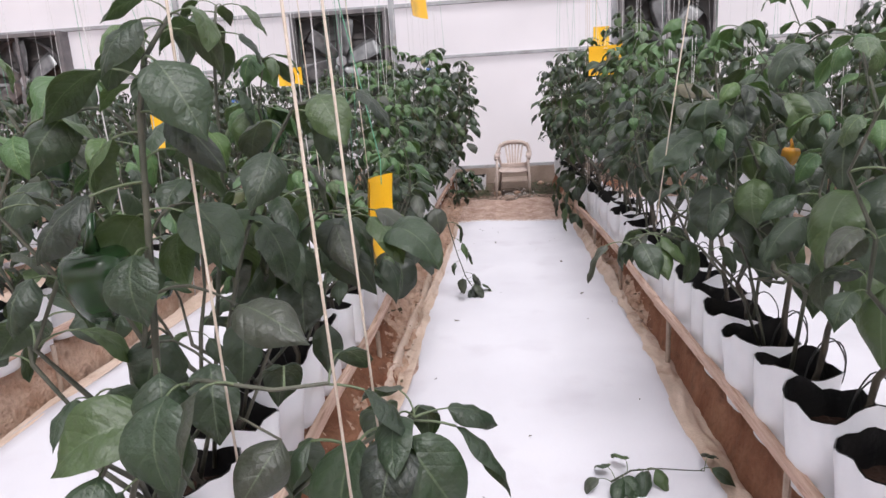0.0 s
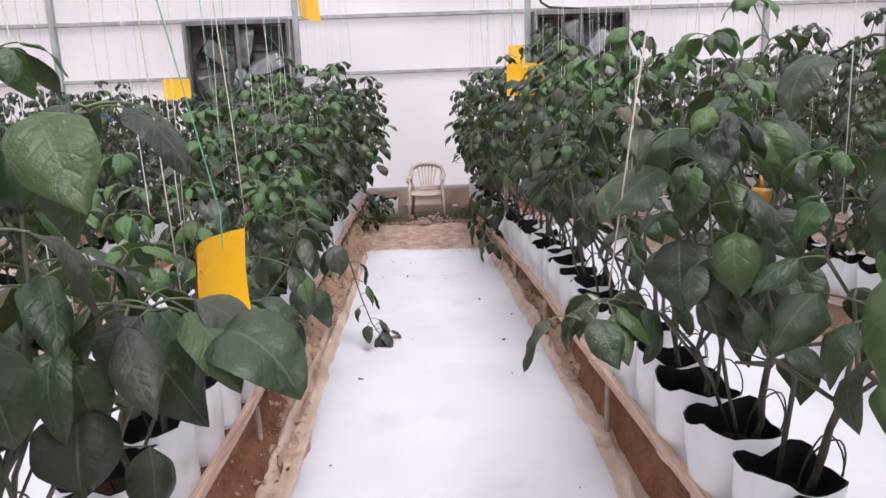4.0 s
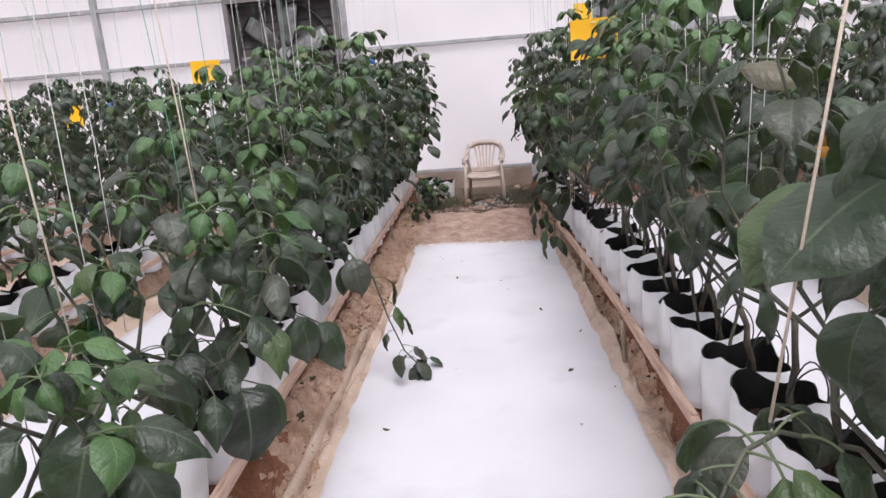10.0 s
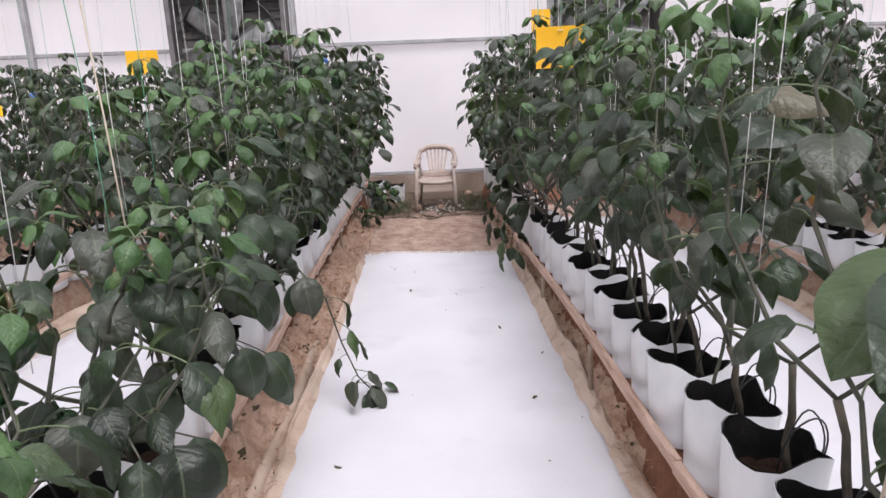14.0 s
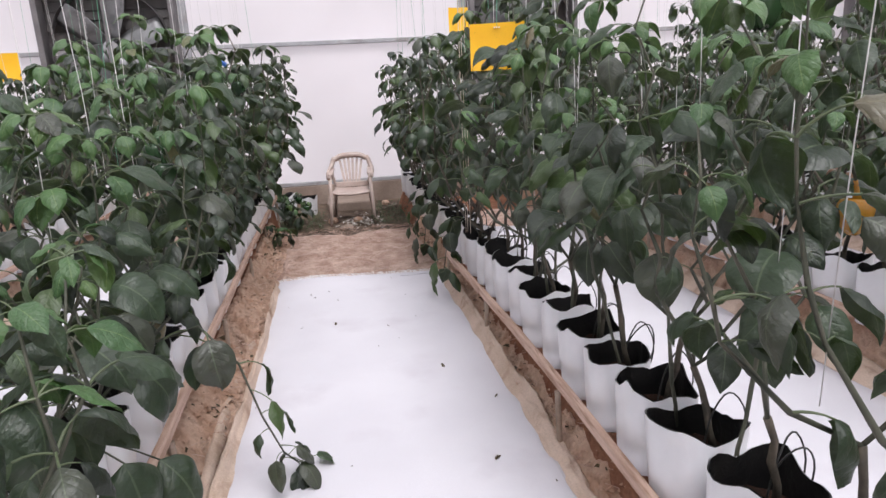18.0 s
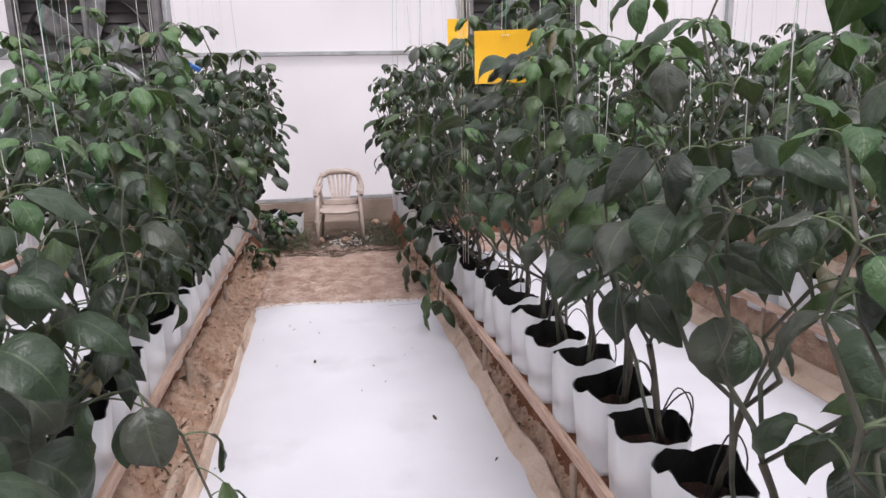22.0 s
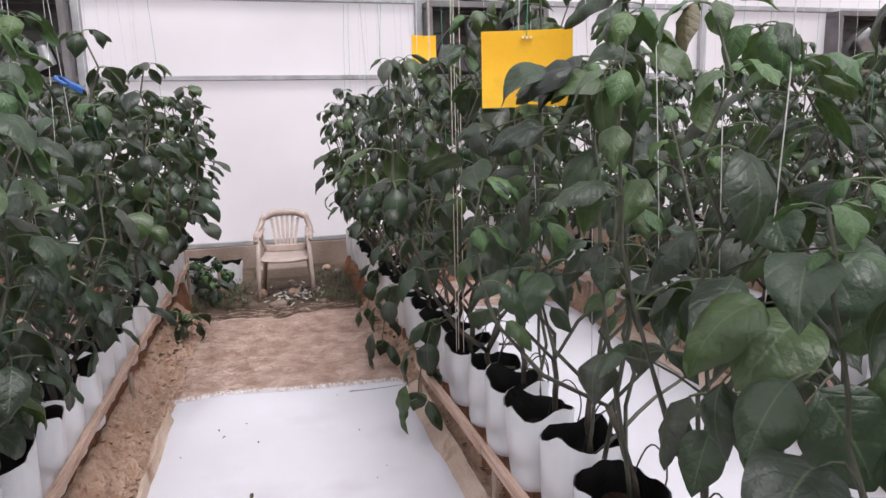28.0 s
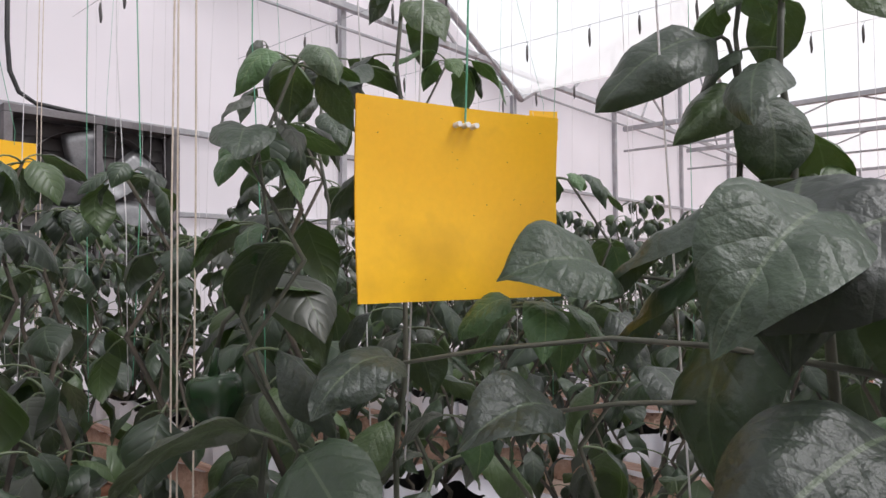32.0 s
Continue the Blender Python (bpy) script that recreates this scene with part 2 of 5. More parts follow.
YELLOW = surface("yellow_sticky_card", (0.92, 0.49, 0.015), (0.94, 0.53, 0.022), 0.36, 5, 130, 0.05, 0.002, dirt=(0.66, 0.36, 0.02), dirt_scale=7, grain=0.08)
SPECK = surface("stuck_insects", (0.05, 0.035, 0.02), (0.1, 0.07, 0.03), 0.8, 20, 60, 0.2, 0.001)
TWINE = surface("cream_twine", (0.62, 0.52, 0.42), (0.74, 0.65, 0.56), 0.9, 40, 300, 0.6, 0.001)
TWINE_GREEN = surface("green_twine", (0.1, 0.33, 0.2), (0.16, 0.42, 0.28), 0.8, 40, 300, 0.5, 0.001)
TWINE_THIN = surface("white_twine", (0.68, 0.66, 0.66), (0.8, 0.78, 0.78), 0.8, 40, 300, 0.5, 0.001)
BLUE = surface("blue_plastic", (0.03, 0.11, 0.4), (0.05, 0.17, 0.5), 0.4, 9, 60, 0.15, 0.001)
CLAY = surface("brown_pot", (0.16, 0.085, 0.05), (0.24, 0.13, 0.08), 0.8, 8, 60, 0.3, 0.003)
WEED = surface("weed_green", (0.035, 0.06, 0.02), (0.08, 0.1, 0.045), 0.7, 9, 60, 0.3, 0.002)
LITTER = surface("pale_litter", (0.4, 0.37, 0.34), (0.62, 0.58, 0.55), 0.8, 9, 60, 0.3, 0.002)
WALL_FILM = film_material("wall_film", 0.0, (0.87, 0.835, 0.855))
ROOF_FILM = film_material("roof_film", 0.5, (0.88, 0.88, 0.885))


# ---- shapes ----
class Shape:
    """A mesh in the making: corners, faces and, where a leaf needs them, texture coordinates."""

    def __init__(self):
        self.v, self.f, self.uv = [], [], []

    def add(self, verts, faces, uvs=None):
        k = len(self.v)
        self.v += [tuple(p) for p in verts]
        self.f += [tuple(i + k for i in q) for q in faces]
        if uvs:
            self.uv += uvs
        return self

    def box(self, x0, x1, y0, y1, z0, z1, c=0.004):
        """A box with chamfered edges all round."""
        bm = bmesh.new()
        bmesh.ops.create_cube(bm, size=1, matrix=Matrix.Translation(((x0 + x1) / 2, (y0 + y1) / 2, (z0 + z1) / 2)) @ Matrix.Diagonal((x1 - x0, y1 - y0, z1 - z0, 1)))
        if c:
            bmesh.ops.bevel(bm, geom=bm.edges[:], offset=min(c, 0.3 * min(x1 - x0, y1 - y0, z1 - z0)), segments=1, affect="EDGES")
        bm.verts.index_update()
        self.add([v.co for v in bm.verts], [[v.index for v in q.verts] for q in bm.faces])
        bm.free()
        return self

    def tube(self, pts, radii, n=6, caps=True):
        pts = [Vector(p) for p in pts]
        if isinstance(radii, (int, float)):
            radii = [radii] * len(pts)
        rings, up = [], Vector((0.31, 0.95, 0.07))
        for i, p in enumerate(pts):
            d = (pts[min(i + 1, len(pts) - 1)] - pts[max(i - 1, 0)]).normalized()
            a = d.cross(up)
            if a.length < 0.05:
                a = d.cross(Vector((1, 0, 0)))
            a.normalize()
            b = d.cross(a)
            rings.append([p + radii[i] * (math.cos(2 * math.pi * j / n) * a + math.sin(2 * math.pi * j / n) * b) for j in range(n)])
        verts = [v for r in rings for v in r]
        faces = [(i * n + j, i * n + (j + 1) % n, (i + 1) * n + (j + 1) % n, (i + 1) * n + j) for i in range(len(pts) - 1) for j in range(n)]
        if caps:
            faces += [tuple(range(n))[::-1], tuple(range((len(pts) - 1) * n, len(pts) * n))]
        return self.add(verts, faces)

    def sheet(self, nx, ny, fn, thick=0.0):
        """A grid of nx by ny cells whose corners fn(u, v) gives; thick closes it into a slab below."""
        g = [Vector(fn(i / nx, j / ny)) for j in range(ny + 1) for i in range(nx + 1)]
        w = nx + 1
        faces = [(j * w + i, j * w + i + 1, (j + 1) * w + i + 1, (j + 1) * w + i) for j in range(ny) for i in range(nx)]
        if thick:
            k = len(g)
            g2 = g + [p - Vector((0, 0, thick)) for p in g]
            rim = [i for i in range(w)] + [j * w + nx for j in range(1, ny + 1)] + [ny * w + i for i in range(nx - 1, -1, -1)] + [j * w for j in range(ny - 1, 0, -1)]
            faces += [tuple(q + k for q in reversed(f)) for f in faces]
            faces += [(rim[i], rim[i] + k, rim[(i + 1) % len(rim)] + k, rim[(i + 1) % len(rim)]) for i in range(len(rim))]
            g = g2
        return self.add(g, faces)

    def mesh(self, name, material, smooth=True):
        me = bpy.data.meshes.new(name)
        me.from_pydata(self.v, [], self.f)
        if self.uv:
            layer = me.uv_layers.new(name="UVMap")
            idx = np.empty(len(me.loops), dtype=np.int32)
            me.loops.foreach_get("vertex_index", idx)
            layer.data.foreach_set("uv", np.array(self.uv, dtype=np.float32)[idx].ravel())
        me.polygons.foreach_set("use_smooth", [smooth] * len(me.polygons))
        me.materials.append(material)
        me.update()
        return me


def part(name, shape, material, parent=None, label="", smooth=False, m=None):
    """Links a Shape (or a finished mesh) as one mesh object, under its thing if one is given."""
    ob = new(name, shape if isinstance(shape, bpy.types.Mesh) else shape.mesh(name, material, smooth))
    if parent:
        ob.parent = parent
    if m is not None:
        ob.matrix_basis = m
    return tagged(ob, label) if label else ob


def thing(name, label, category, m=None, group="", kind=""):
    ob = new(name)
    ob.empty_display_size = 0.1
    if m is not None:
        ob.matrix_basis = m
    return tagged(ob, label, category, group, kind)


def setting(name, shape, material, label, category, smooth=False):
    return tagged(part(name, shape, material, smooth=smooth), label, category, kind="structure")


rng = random.Random(7)
ROW_L, ROW_R = -0.96, 0.86       # the bag rows beside the path
ROWS_X = [ROW_L - 1.74 * k for k in (3, 2, 1, 0)] + [ROW_R, 2.52, 4.27, 6.02, 7.77]
BENCH = 0.2                      # height at which the bags stand


def sink(cx, y):
    """The row on the near right lies lower towards the end wall."""
    return 0.026 * min(4.5, max(0.0, y - 6.0)) if cx == ROW_R else 0.0


WALL_Y, FLOOR_Z = 12.5, -0.15
GUTTERS = (-5.84, 10.0, 25.84)   # x of the gutters
EAVE, RIDGE = 4.62, 8.8


def roof_z(x):
    """Height of the film roof over x: gables of two 28-degree slopes."""
    u = ((x - GUTTERS[0]) % 15.84) / 15.84
    return EAVE + (RIDGE - EAVE) * (1 - abs(2 * u - 1))


# ---- the shell ----
X0, X1, Y0 = -13.76, 33.76, -7.0
ground = Shape().sheet(60, 40, lambda u, v: (X0 + (X1 - X0) * u, Y0 + (WALL_Y + 0.5 - Y0) * v, FLOOR_Z - 0.02 + 0.02 * noise.noise((u * 60, v * 40, 0))))
setting("floor", ground, SOIL, "bare red-brown soil floor of the greenhouse", "floor", True)
gables = [x for x in (X0, -5.84, 2.08, 10.0, 17.92, 25.84, X1)]
for wall_name, wy in (("wall_north", WALL_Y), ("wall_south", Y0)):
    s = Shape()
    outline = [(gables[0], 0.15)] + [(x, roof_z(x)) for x in gables] + [(gables[-1], 0.15)]
    k = len(outline)
    s.add([(x, wy + 0.02, z) for x, z in outline] + [(x, wy + 0.026, z) for x, z in outline], [tuple(range(k)), tuple(range(2 * k - 1, k - 1, -1))] + [(i, (i + 1) % k, (i + 1) % k + k, i + k) for i in range(k)])
    setting(wall_name, s, WALL_FILM, "white translucent film end wall of the greenhouse", "wall")
for wall_name, wx in (("wall_west", X0), ("wall_east", X1)):
    setting(wall_name, Shape().box(wx - 0.003, wx + 0.003, Y0, WALL_Y, FLOOR_Z, roof_z(wx), 0), WALL_FILM, "white translucent film side wall", "wall")
roof = Shape()
for a, b in zip(gables, gables[1:]):
    roof.add([(a, Y0, roof_z(a)), (b, Y0, roof_z(b)), (b, WALL_Y + 0.1, roof_z(b)), (a, WALL_Y + 0.1, roof_z(a))], [(0, 1, 2, 3)])
setting("ceiling", roof, ROOF_FILM, "white translucent film roof over pitched spans", "ceiling")
curb = Shape().sheet(90, 3, lambda u, v: (X0 + (X1 - X0) * u, WALL_Y - 0.1 - 0.02 * noise.noise((u * 40, v * 3, 4)), FLOOR_Z - 0.03 + v * 0.32 + 0.012 * noise.noise((u * 120, v, 9)) * v))
curb.sheet(90, 1, lambda u, v: (X0 + (X1 - X0) * u, WALL_Y - 0.1 + 0.3 * v, 0.14 + 0.012 * noise.noise((u * 120, 1, 9)) * (1 - v)))
setting("baseboard", curb, CONCRETE, "stained concrete kerb under the end wall", "kerb", True)
lip = Shape().box(X0, X1, WALL_Y - 0.035, WALL_Y + 0.012, 0.148, 0.2, 0.004)
setting("trim", lip, STEEL, "grey steel profile that clamps the film to the kerb", "profile")

# columns, rails and the gable truss of the end wall
for i in range(-3, 9):
    x = (-1.96, 1.86)[i % 2] + 7.9 * (i // 2) if i in (0, 1) else (-5.86 + 3.95 * (i + 1) if i < 0 else 1.86 + 4.04 * (i - 1))
    top = roof_z(x) - 0.04
    col = thing("column", "grey galvanised steel column of the end wall", "column", group="end wall columns", kind="structure")
    part("post", Shape().box(x - 0.045, x + 0.045, WALL_Y - 0.075, WALL_Y + 0.012, 0.18, top, 0.006), STEEL, col)
    part("base_plate", Shape().box(x - 0.09, x + 0.09, WALL_Y - 0.085, WALL_Y + 0.0, 0.16, 0.182, 0.003), STEEL, col)
for z, h in ((2.13, 0.028), (3.03, 0.032)):
    setting("trim", Shape().box(X0, X1, WALL_Y - 0.06, WALL_Y + 0.01, z - h, z + h, 0.006), STEEL, "grey steel rail across the end wall", "rail")
truss = thing("roof_truss", "grey steel gable truss with braces at the end wall", "truss", kind="structure")
part("bottom_chord", Shape().box(X0, X1, WALL_Y - 0.2, WALL_Y - 0.11, 4.97, 5.07, 0.01), STEEL, truss)
part("lower_rod", Shape().tube([(X0, WALL_Y - 0.15, 4.72), (X1, WALL_Y - 0.15, 4.72)], 0.022), STEEL, truss)
for a, b in zip(gables, gables[1:]):
    part("rafter", Shape().tube([(a, WALL_Y - 0.16, roof_z(a) - 0.08), (b, WALL_Y - 0.16, roof_z(b) - 0.08)], 0.06, 8), STEEL, truss)
    mid, lo = (a + b) / 2, (a if roof_z(a) < roof_z(b) else b)
    hi = a + b - lo
    part("brace", Shape().tube([(mid, WALL_Y - 0.16, roof_z(mid) - 0.1), (hi - (hi - lo) * 0.1, WALL_Y - 0.16, 5.0)], 0.03), STEEL, truss)
    part("brace", Shape().tube([(mid, WALL_Y - 0.16, roof_z(mid) - 0.1), (lo + (hi - lo) * 0.22, WALL_Y - 0.16, 5.0)], 0.03), STEEL, truss)
    part("brace", Shape().tube([(hi, WALL_Y - 0.16, RIDGE - 0.12), (mid + (hi - mid) * 0.3, WALL_Y - 0.16, 5.0)], 0.025), STEEL, truss)
for gx in (14.1, 18.0, 25.8):
    for z, q in ((4.6, 0.05), (4.1, 0.025)):
        setting("trim", Shape().box(gx - q, gx + q, 1.0, WALL_Y - 0.2, z - q, z + q, 0.008), STEEL, "grey steel beam running the length of the house", "beam")
    for y in (9.4, 6.4, 3.4):
        col = thing("column", "slim grey steel column inside the greenhouse", "column", group="inner columns", kind="structure")
        part("post", Shape().box(gx - 0.04, gx + 0.04, y - 0.04, y + 0.04, FLOOR_Z, 4.55, 0.006), STEEL, col)
        for a, c in ((-1.4, 0.0), (0.0, 1.4)):
            part("brace", Shape().tube([(gx, y + a, 4.6 if a else 4.1), (gx, y + c, 4.6 if c else 4.1)], 0.018), STEEL, col)


# ---- extractor fans in the end wall ----
def extractor_fan(x0, x1, z0, z1, spin):
    cx, cz, r = (x0 + x1) / 2, (z0 + z1) / 2, min(x1 - x0, z1 - z0) / 2
    fan = thing("extractor_fan", "dark square extractor fan with pale metal blades in the end wall", "fan", pose(cx, WALL_Y - 0.1, cz), "extractor fans")
    w, h, d = (x1 - x0) / 2, (z1 - z0) / 2, 0.16
    part("housing", Shape().box(-w, w, -d, 0.1, h - 0.07, h).box(-w, w, -d, 0.1, -h, -h + 0.07).box(-w, -w + 0.07, -d, 0.1, -h + 0.073, h - 0.073).box(w - 0.07, w, -d, 0.1, -h + 0.073, h - 0.073), DARK_STEEL, fan)
    ring = Shape()
    n = 40
    ring.add([((r - 0.09) * (1 if q else 1.0) * math.cos(a) if q < 2 else cxx, yy, (r - 0.09) * math.sin(a) if q < 2 else czz)
              for q, yy, cxx, czz in ((0, -0.1, 0, 0), (1, 0.06, 0, 0)) for a in [2 * math.pi * i / n for i in range(n)]],
             [(i, (i + 1) % n, n + (i + 1) % n, n + i) for i in range(n)])
    part("shroud", ring, DARK_STEEL, fan, smooth=True)
    # dark panel added behind the slats so no bright wall film shows between them
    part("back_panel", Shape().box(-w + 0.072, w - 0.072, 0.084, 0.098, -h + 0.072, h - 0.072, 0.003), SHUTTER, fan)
    for i in range(12):
        z = -h + 0.1 + (2 * h - 0.2) * (i + 0.5) / 12
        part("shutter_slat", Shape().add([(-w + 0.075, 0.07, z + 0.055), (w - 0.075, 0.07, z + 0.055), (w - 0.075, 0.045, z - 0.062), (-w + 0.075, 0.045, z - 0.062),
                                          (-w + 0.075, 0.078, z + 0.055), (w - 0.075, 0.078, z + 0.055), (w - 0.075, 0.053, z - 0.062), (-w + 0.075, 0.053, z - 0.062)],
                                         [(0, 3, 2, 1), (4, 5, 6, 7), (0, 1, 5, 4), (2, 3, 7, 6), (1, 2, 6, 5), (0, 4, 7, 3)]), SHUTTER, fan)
    part("hub", Shape().tube([(0, -0.13, 0), (0, -0.02, 0)], 0.09, 16), STEEL, fan)
    for q in range(6):
        a = radians(spin + 60 * q)
        b = Shape().sheet(6, 4, lambda u, v: ((0.08 + u * (r - 0.2)), -0.075 + (v - 0.5) * (0.11 - 0.05 * u), (v - 0.5) * (0.16 + 0.14 * math.sin(u * 2.2))), 0.006)
        part("blade", b, BLADE, fan, smooth=True, m=pose(0, 0, 0) @ Matrix.Rotation(-a, 4, "Y"))
    part("motor_bar", Shape().box(-0.03, 0.03, -0.15, -0.125, -h + 0.072, h - 0.072), DARK_STEEL, fan)
    part("motor", Shape().tube([(0.0, -0.14, -h + 0.3), (0.22, -0.14, -h + 0.3)], 0.085, 14), DARK_STEEL, fan)
    return fan


extractor_fan(-3.74, -2.02, 1.33, 3.0, 20)
extractor_fan(1.92, 3.5, 1.38, 3.0, 45)
extractor_fan(8.0, 9.94, 1.2, 2.99, 10)
extractor_fan(-9.7, -8.0, 1.33, 3.0, 33)
hose = Shape()
hose.tube([(1.98, WALL_Y - 0.12, 4.95), (1.98, WALL_Y - 0.12, 3.6), (2.0, WALL_Y - 0.12, 3.32), (2.07, WALL_Y - 0.13, 3.14), (2.2, WALL_Y - 0.14, 3.06), (2.6, WALL_Y - 0.14, 3.03), (3.1, WALL_Y - 0.14, 2.99), (3.42, WALL_Y - 0.14, 2.95), (3.55, WALL_Y - 0.14, 2.8)], 0.02, 8)
tagged(part("power_cable", hose, RUBBER, smooth=True), "thick black cable curving down to the fan", "cable")


def bank(sgn, x, y):
    """Height of the loose bank between the ground cover and the bag row; x is the distance from the middle of the path."""
    start, width = (3.5, 0.19) if sgn > 0 else (1.6, 0.22)
    u = min(1.0, max(0.0, (x - 0.63) / width))
    rise = min(1, max(0, (y - start - 0.4 * noise.noise((x * 16, 3, sgn))) / 1.3))
    rough = 0.05 * noise.noise((u * 2.4, y * 2.2, sgn * 7)) + 0.06 * (0.3 - abs(noise.noise((u * 4, y * 5, sgn)))) + 0.035 * noise.noise((u * 9, y * 13, sgn)) + 0.016 * noise.noise((u * 20, y * 31, sgn))
    return -0.11 + 0.075 * rise ** 0.6 + 0.17 * rise * u ** 1.8 + rough * min(1, u * 5 + 0.2) * (1.15 - 0.6 * u)


# ---- aisles: sandy ridges under white ground cover, trenches beside them ----
def aisle(cx, y0, y1, sand_end, fine):
    nx, ny = (48, 420) if fine else (10, 40)
    q = rng.random() * 50

    def ridge(u, v):
        x, y = -0.74 + 1.48 * u, y0 + (sand_end - y0) * v
        side = max(0.0, abs(x) - 0.64 - 0.03 * noise.noise((y * 1.3 + q, x > 0, 0)))
        z = -0.012 - min(0.17, side * side * 30) - 0.16 * max(0, (v - 0.975) / 0.025)
        bumps = 0.03 * noise.noise((x * 3, y * 4, q)) + 0.022 * noise.noise((x * 8, y * 13, q)) + 0.012 * noise.noise((x * 19, y * 27, q))
        return cx + x, y, z + bumps * (1 if y > y1 + 0.1 else 0.15)

    setting("path", Shape().sheet(nx, ny, ridge), SAND, "ridge of trodden sandy soil between the bag rows", "path", True)

    def cover(u, v):
        y = y0 + (y1 - y0) * v
        x = -0.66 + 1.32 * u + (0.05 * min(1, max(0, (4.6 - y) / 2)) * (1 - u) if fine else 0)
        x += (0.022 * noise.noise((y * 1.1 + q, 3 * round(u), 1)) + 0.008 * noise.noise((y * 6 + q, 3 * round(u), 1))) * max(0, abs(u - 0.5) - 0.3) / 0.2
        y += (0.05 * noise.noise((u * 3, q, 0)) - 0.09 * (u - 0.5)) * (v > 0.99)
        side = max(0, abs(u - 0.5) - 0.46) / 0.04
        fold = 0.009 * noise.noise((x * 1.5, y * 0.5, q)) + 0.006 * noise.noise((x * 5, y * 2.2, q + 5)) + 0.012 * max(0, abs(u - 0.5) - 0.36) / 0.14 * noise.noise((x * 9, y * 5, q))
        return cx + x, y, 0.002 + fold - 0.012 * side * side

    tagged(part("ground_cover", Shape().sheet(nx, ny, cover, 0.003), FABRIC, smooth=True), "white woven ground cover lying along the path", "ground cover", "ground covers")
    if fine:
        fr = Shape()
        for i in range(420):
            u = rng.random()
            x, y, z = cover(u, 1.0)
            ln, dx = rng.uniform(0.015, 0.06), rng.uniform(-0.025, 0.025)
            fr.tube([(x, y - 0.01, z + 0.001), (x + dx * 0.4, y + ln * 0.6, z + rng.uniform(0.001, 0.014)), (x + dx, y + ln, z + rng.uniform(-0.004, 0.008))], 0.0013, 3, False)
        tagged(part("frayed_edge", fr, FLUFF), "white frayed threads at the cut end of the ground cover", "threads", kind="stuff")
    if fine:
        for sgn in (-1, 1):
            # deep red trench near the door side, filled with loose pale soil further on
            def red(u, v):
                y = y0 + 7.2 * v
                rough = 0.04 * noise.noise((u * 3, y * 2.6, sgn * 7)) + 0.03 * noise.noise((u * 7, y * 9, sgn)) + 0.008 * noise.noise((u * 16, y * 23, sgn))
                z = -0.085 + rough * 0.8 + 0.09 * max(0, u - 0.55)
                if sgn < 0:
                    # red clods lie over the pale fill next to the batten
                    over = 0.35 + 0.55 * noise.noise((y * 1.4, u * 1.5, 9)) + 0.3 * noise.noise((y * 6, u * 5, 4)) - max(0, (y - 3.4) / 1.6) + 1.2 * (u - 0.4)
                    z = max(z, bank(-1, 0.64 + 0.34 * u, y) + 0.03 * max(-1, min(1, 3 * over)) + 0.25 * rough)
                return cx + sgn * (0.64 + 0.34 * u), y, z

            def fill(u, v):
                y = (3.0 if sgn > 0 else 1.4) + (sand_end - (3.1 if sgn > 0 else 1.5)) * v
                x = 0.63 + (0.19 if sgn > 0 else 0.25) * u
                return cx + sgn * x, y, bank(sgn, x, y)

            setting("trench", Shape().sheet(14, 260, red), SOIL, "open trench of red soil beside the path", "trench", True)
            setting("trench", Shape().sheet(22, 560, fill), TRENCH, "loose pale reddish soil filling the trench beside the path", "trench", True)
        # a long fold of the tan sheet stands up between the sand and the red soil
        def fold_lip(u, v):
            y = 1.6 + 5.2 * v
            mid, tall = 0.735 + 0.02 * noise.noise((y * 1.1, 4, 1)) + 0.004 * noise.noise((y * 5, 4, 1)), (0.045 + 0.04 * noise.noise((y * 1.9, 8, 2)) + 0.008 * noise.noise((y * 7, 8, 2))) * min(1, 4 * (1 - v))
            a = math.pi * u
            w = 0.03 + 0.012 * noise.noise((y * 3, u * 2, 6))
            return -(mid + w * math.cos(a) + 0.005 * noise.noise((y * 4, u * 2, 5))), y, -0.03 - 0.06 * max(0, 2.7 - y) + max(0.0, tall + 0.02) * math.sin(a) + 0.004 * noise.noise((y * 11, u * 4, 3))

        tagged(part("sheet_fold", Shape().sheet(10, 300, fold_lip, 0.003), BURLAP, smooth=True), "crumpled fold of tan sheet standing along the trench", "sheet", "tan sheets")
    # a loose tan sheet under the cover hangs into each trench
    for sgn in (-1, 1):
        def drape(u, v):
            y = y0 + (sand_end - 2.2 - y0) * v
            w = 0.14 + 0.04 * noise.noise((y * 1.1 + q, sgn, 2)) + 0.012 * noise.noise((y * 5 + q, sgn, 2)) - (0.02 if sgn < 0 else 0)
            w *= 1 - (0.75 if sgn < 0 else 0.45) * min(1, max(0, (y - 4.2) / 1.6)) if fine else 1
            x = 0.62 + w * u
            fold = abs(noise.noise((y * 2.6, u * 1.6, q + sgn)))
            crumple = 0.05 * (0.35 - fold) + 0.018 * (0.3 - abs(noise.noise((y * 7, u * 3.5, q)))) + 0.008 * noise.noise((y * 22, u * 9, q))
            z = -0.006 - 0.05 * u + 0.02 * math.sin(2.6 * u) + crumple * min(1, 1.6 * u) + 0.1 * u ** 1.5 * min(1, max(0, (y - 4.2) / 1.5))
            return cx + sgn * x, y, z
        tagged(part("tan_sheet", Shape().sheet(16, 420 if fine else ny, drape, 0.003), BURLAP, smooth=True), "creased tan sheet hanging into the trench beside the path", "sheet", "tan sheets")


aisle(0.0, -1.5, 7.95, 9.95, True)
for cx in (-5.29, -3.54, -1.79, 1.63, 3.4, 5.15, 6.9):
    aisle(cx, -1.0, 9.3, 10.6, False)

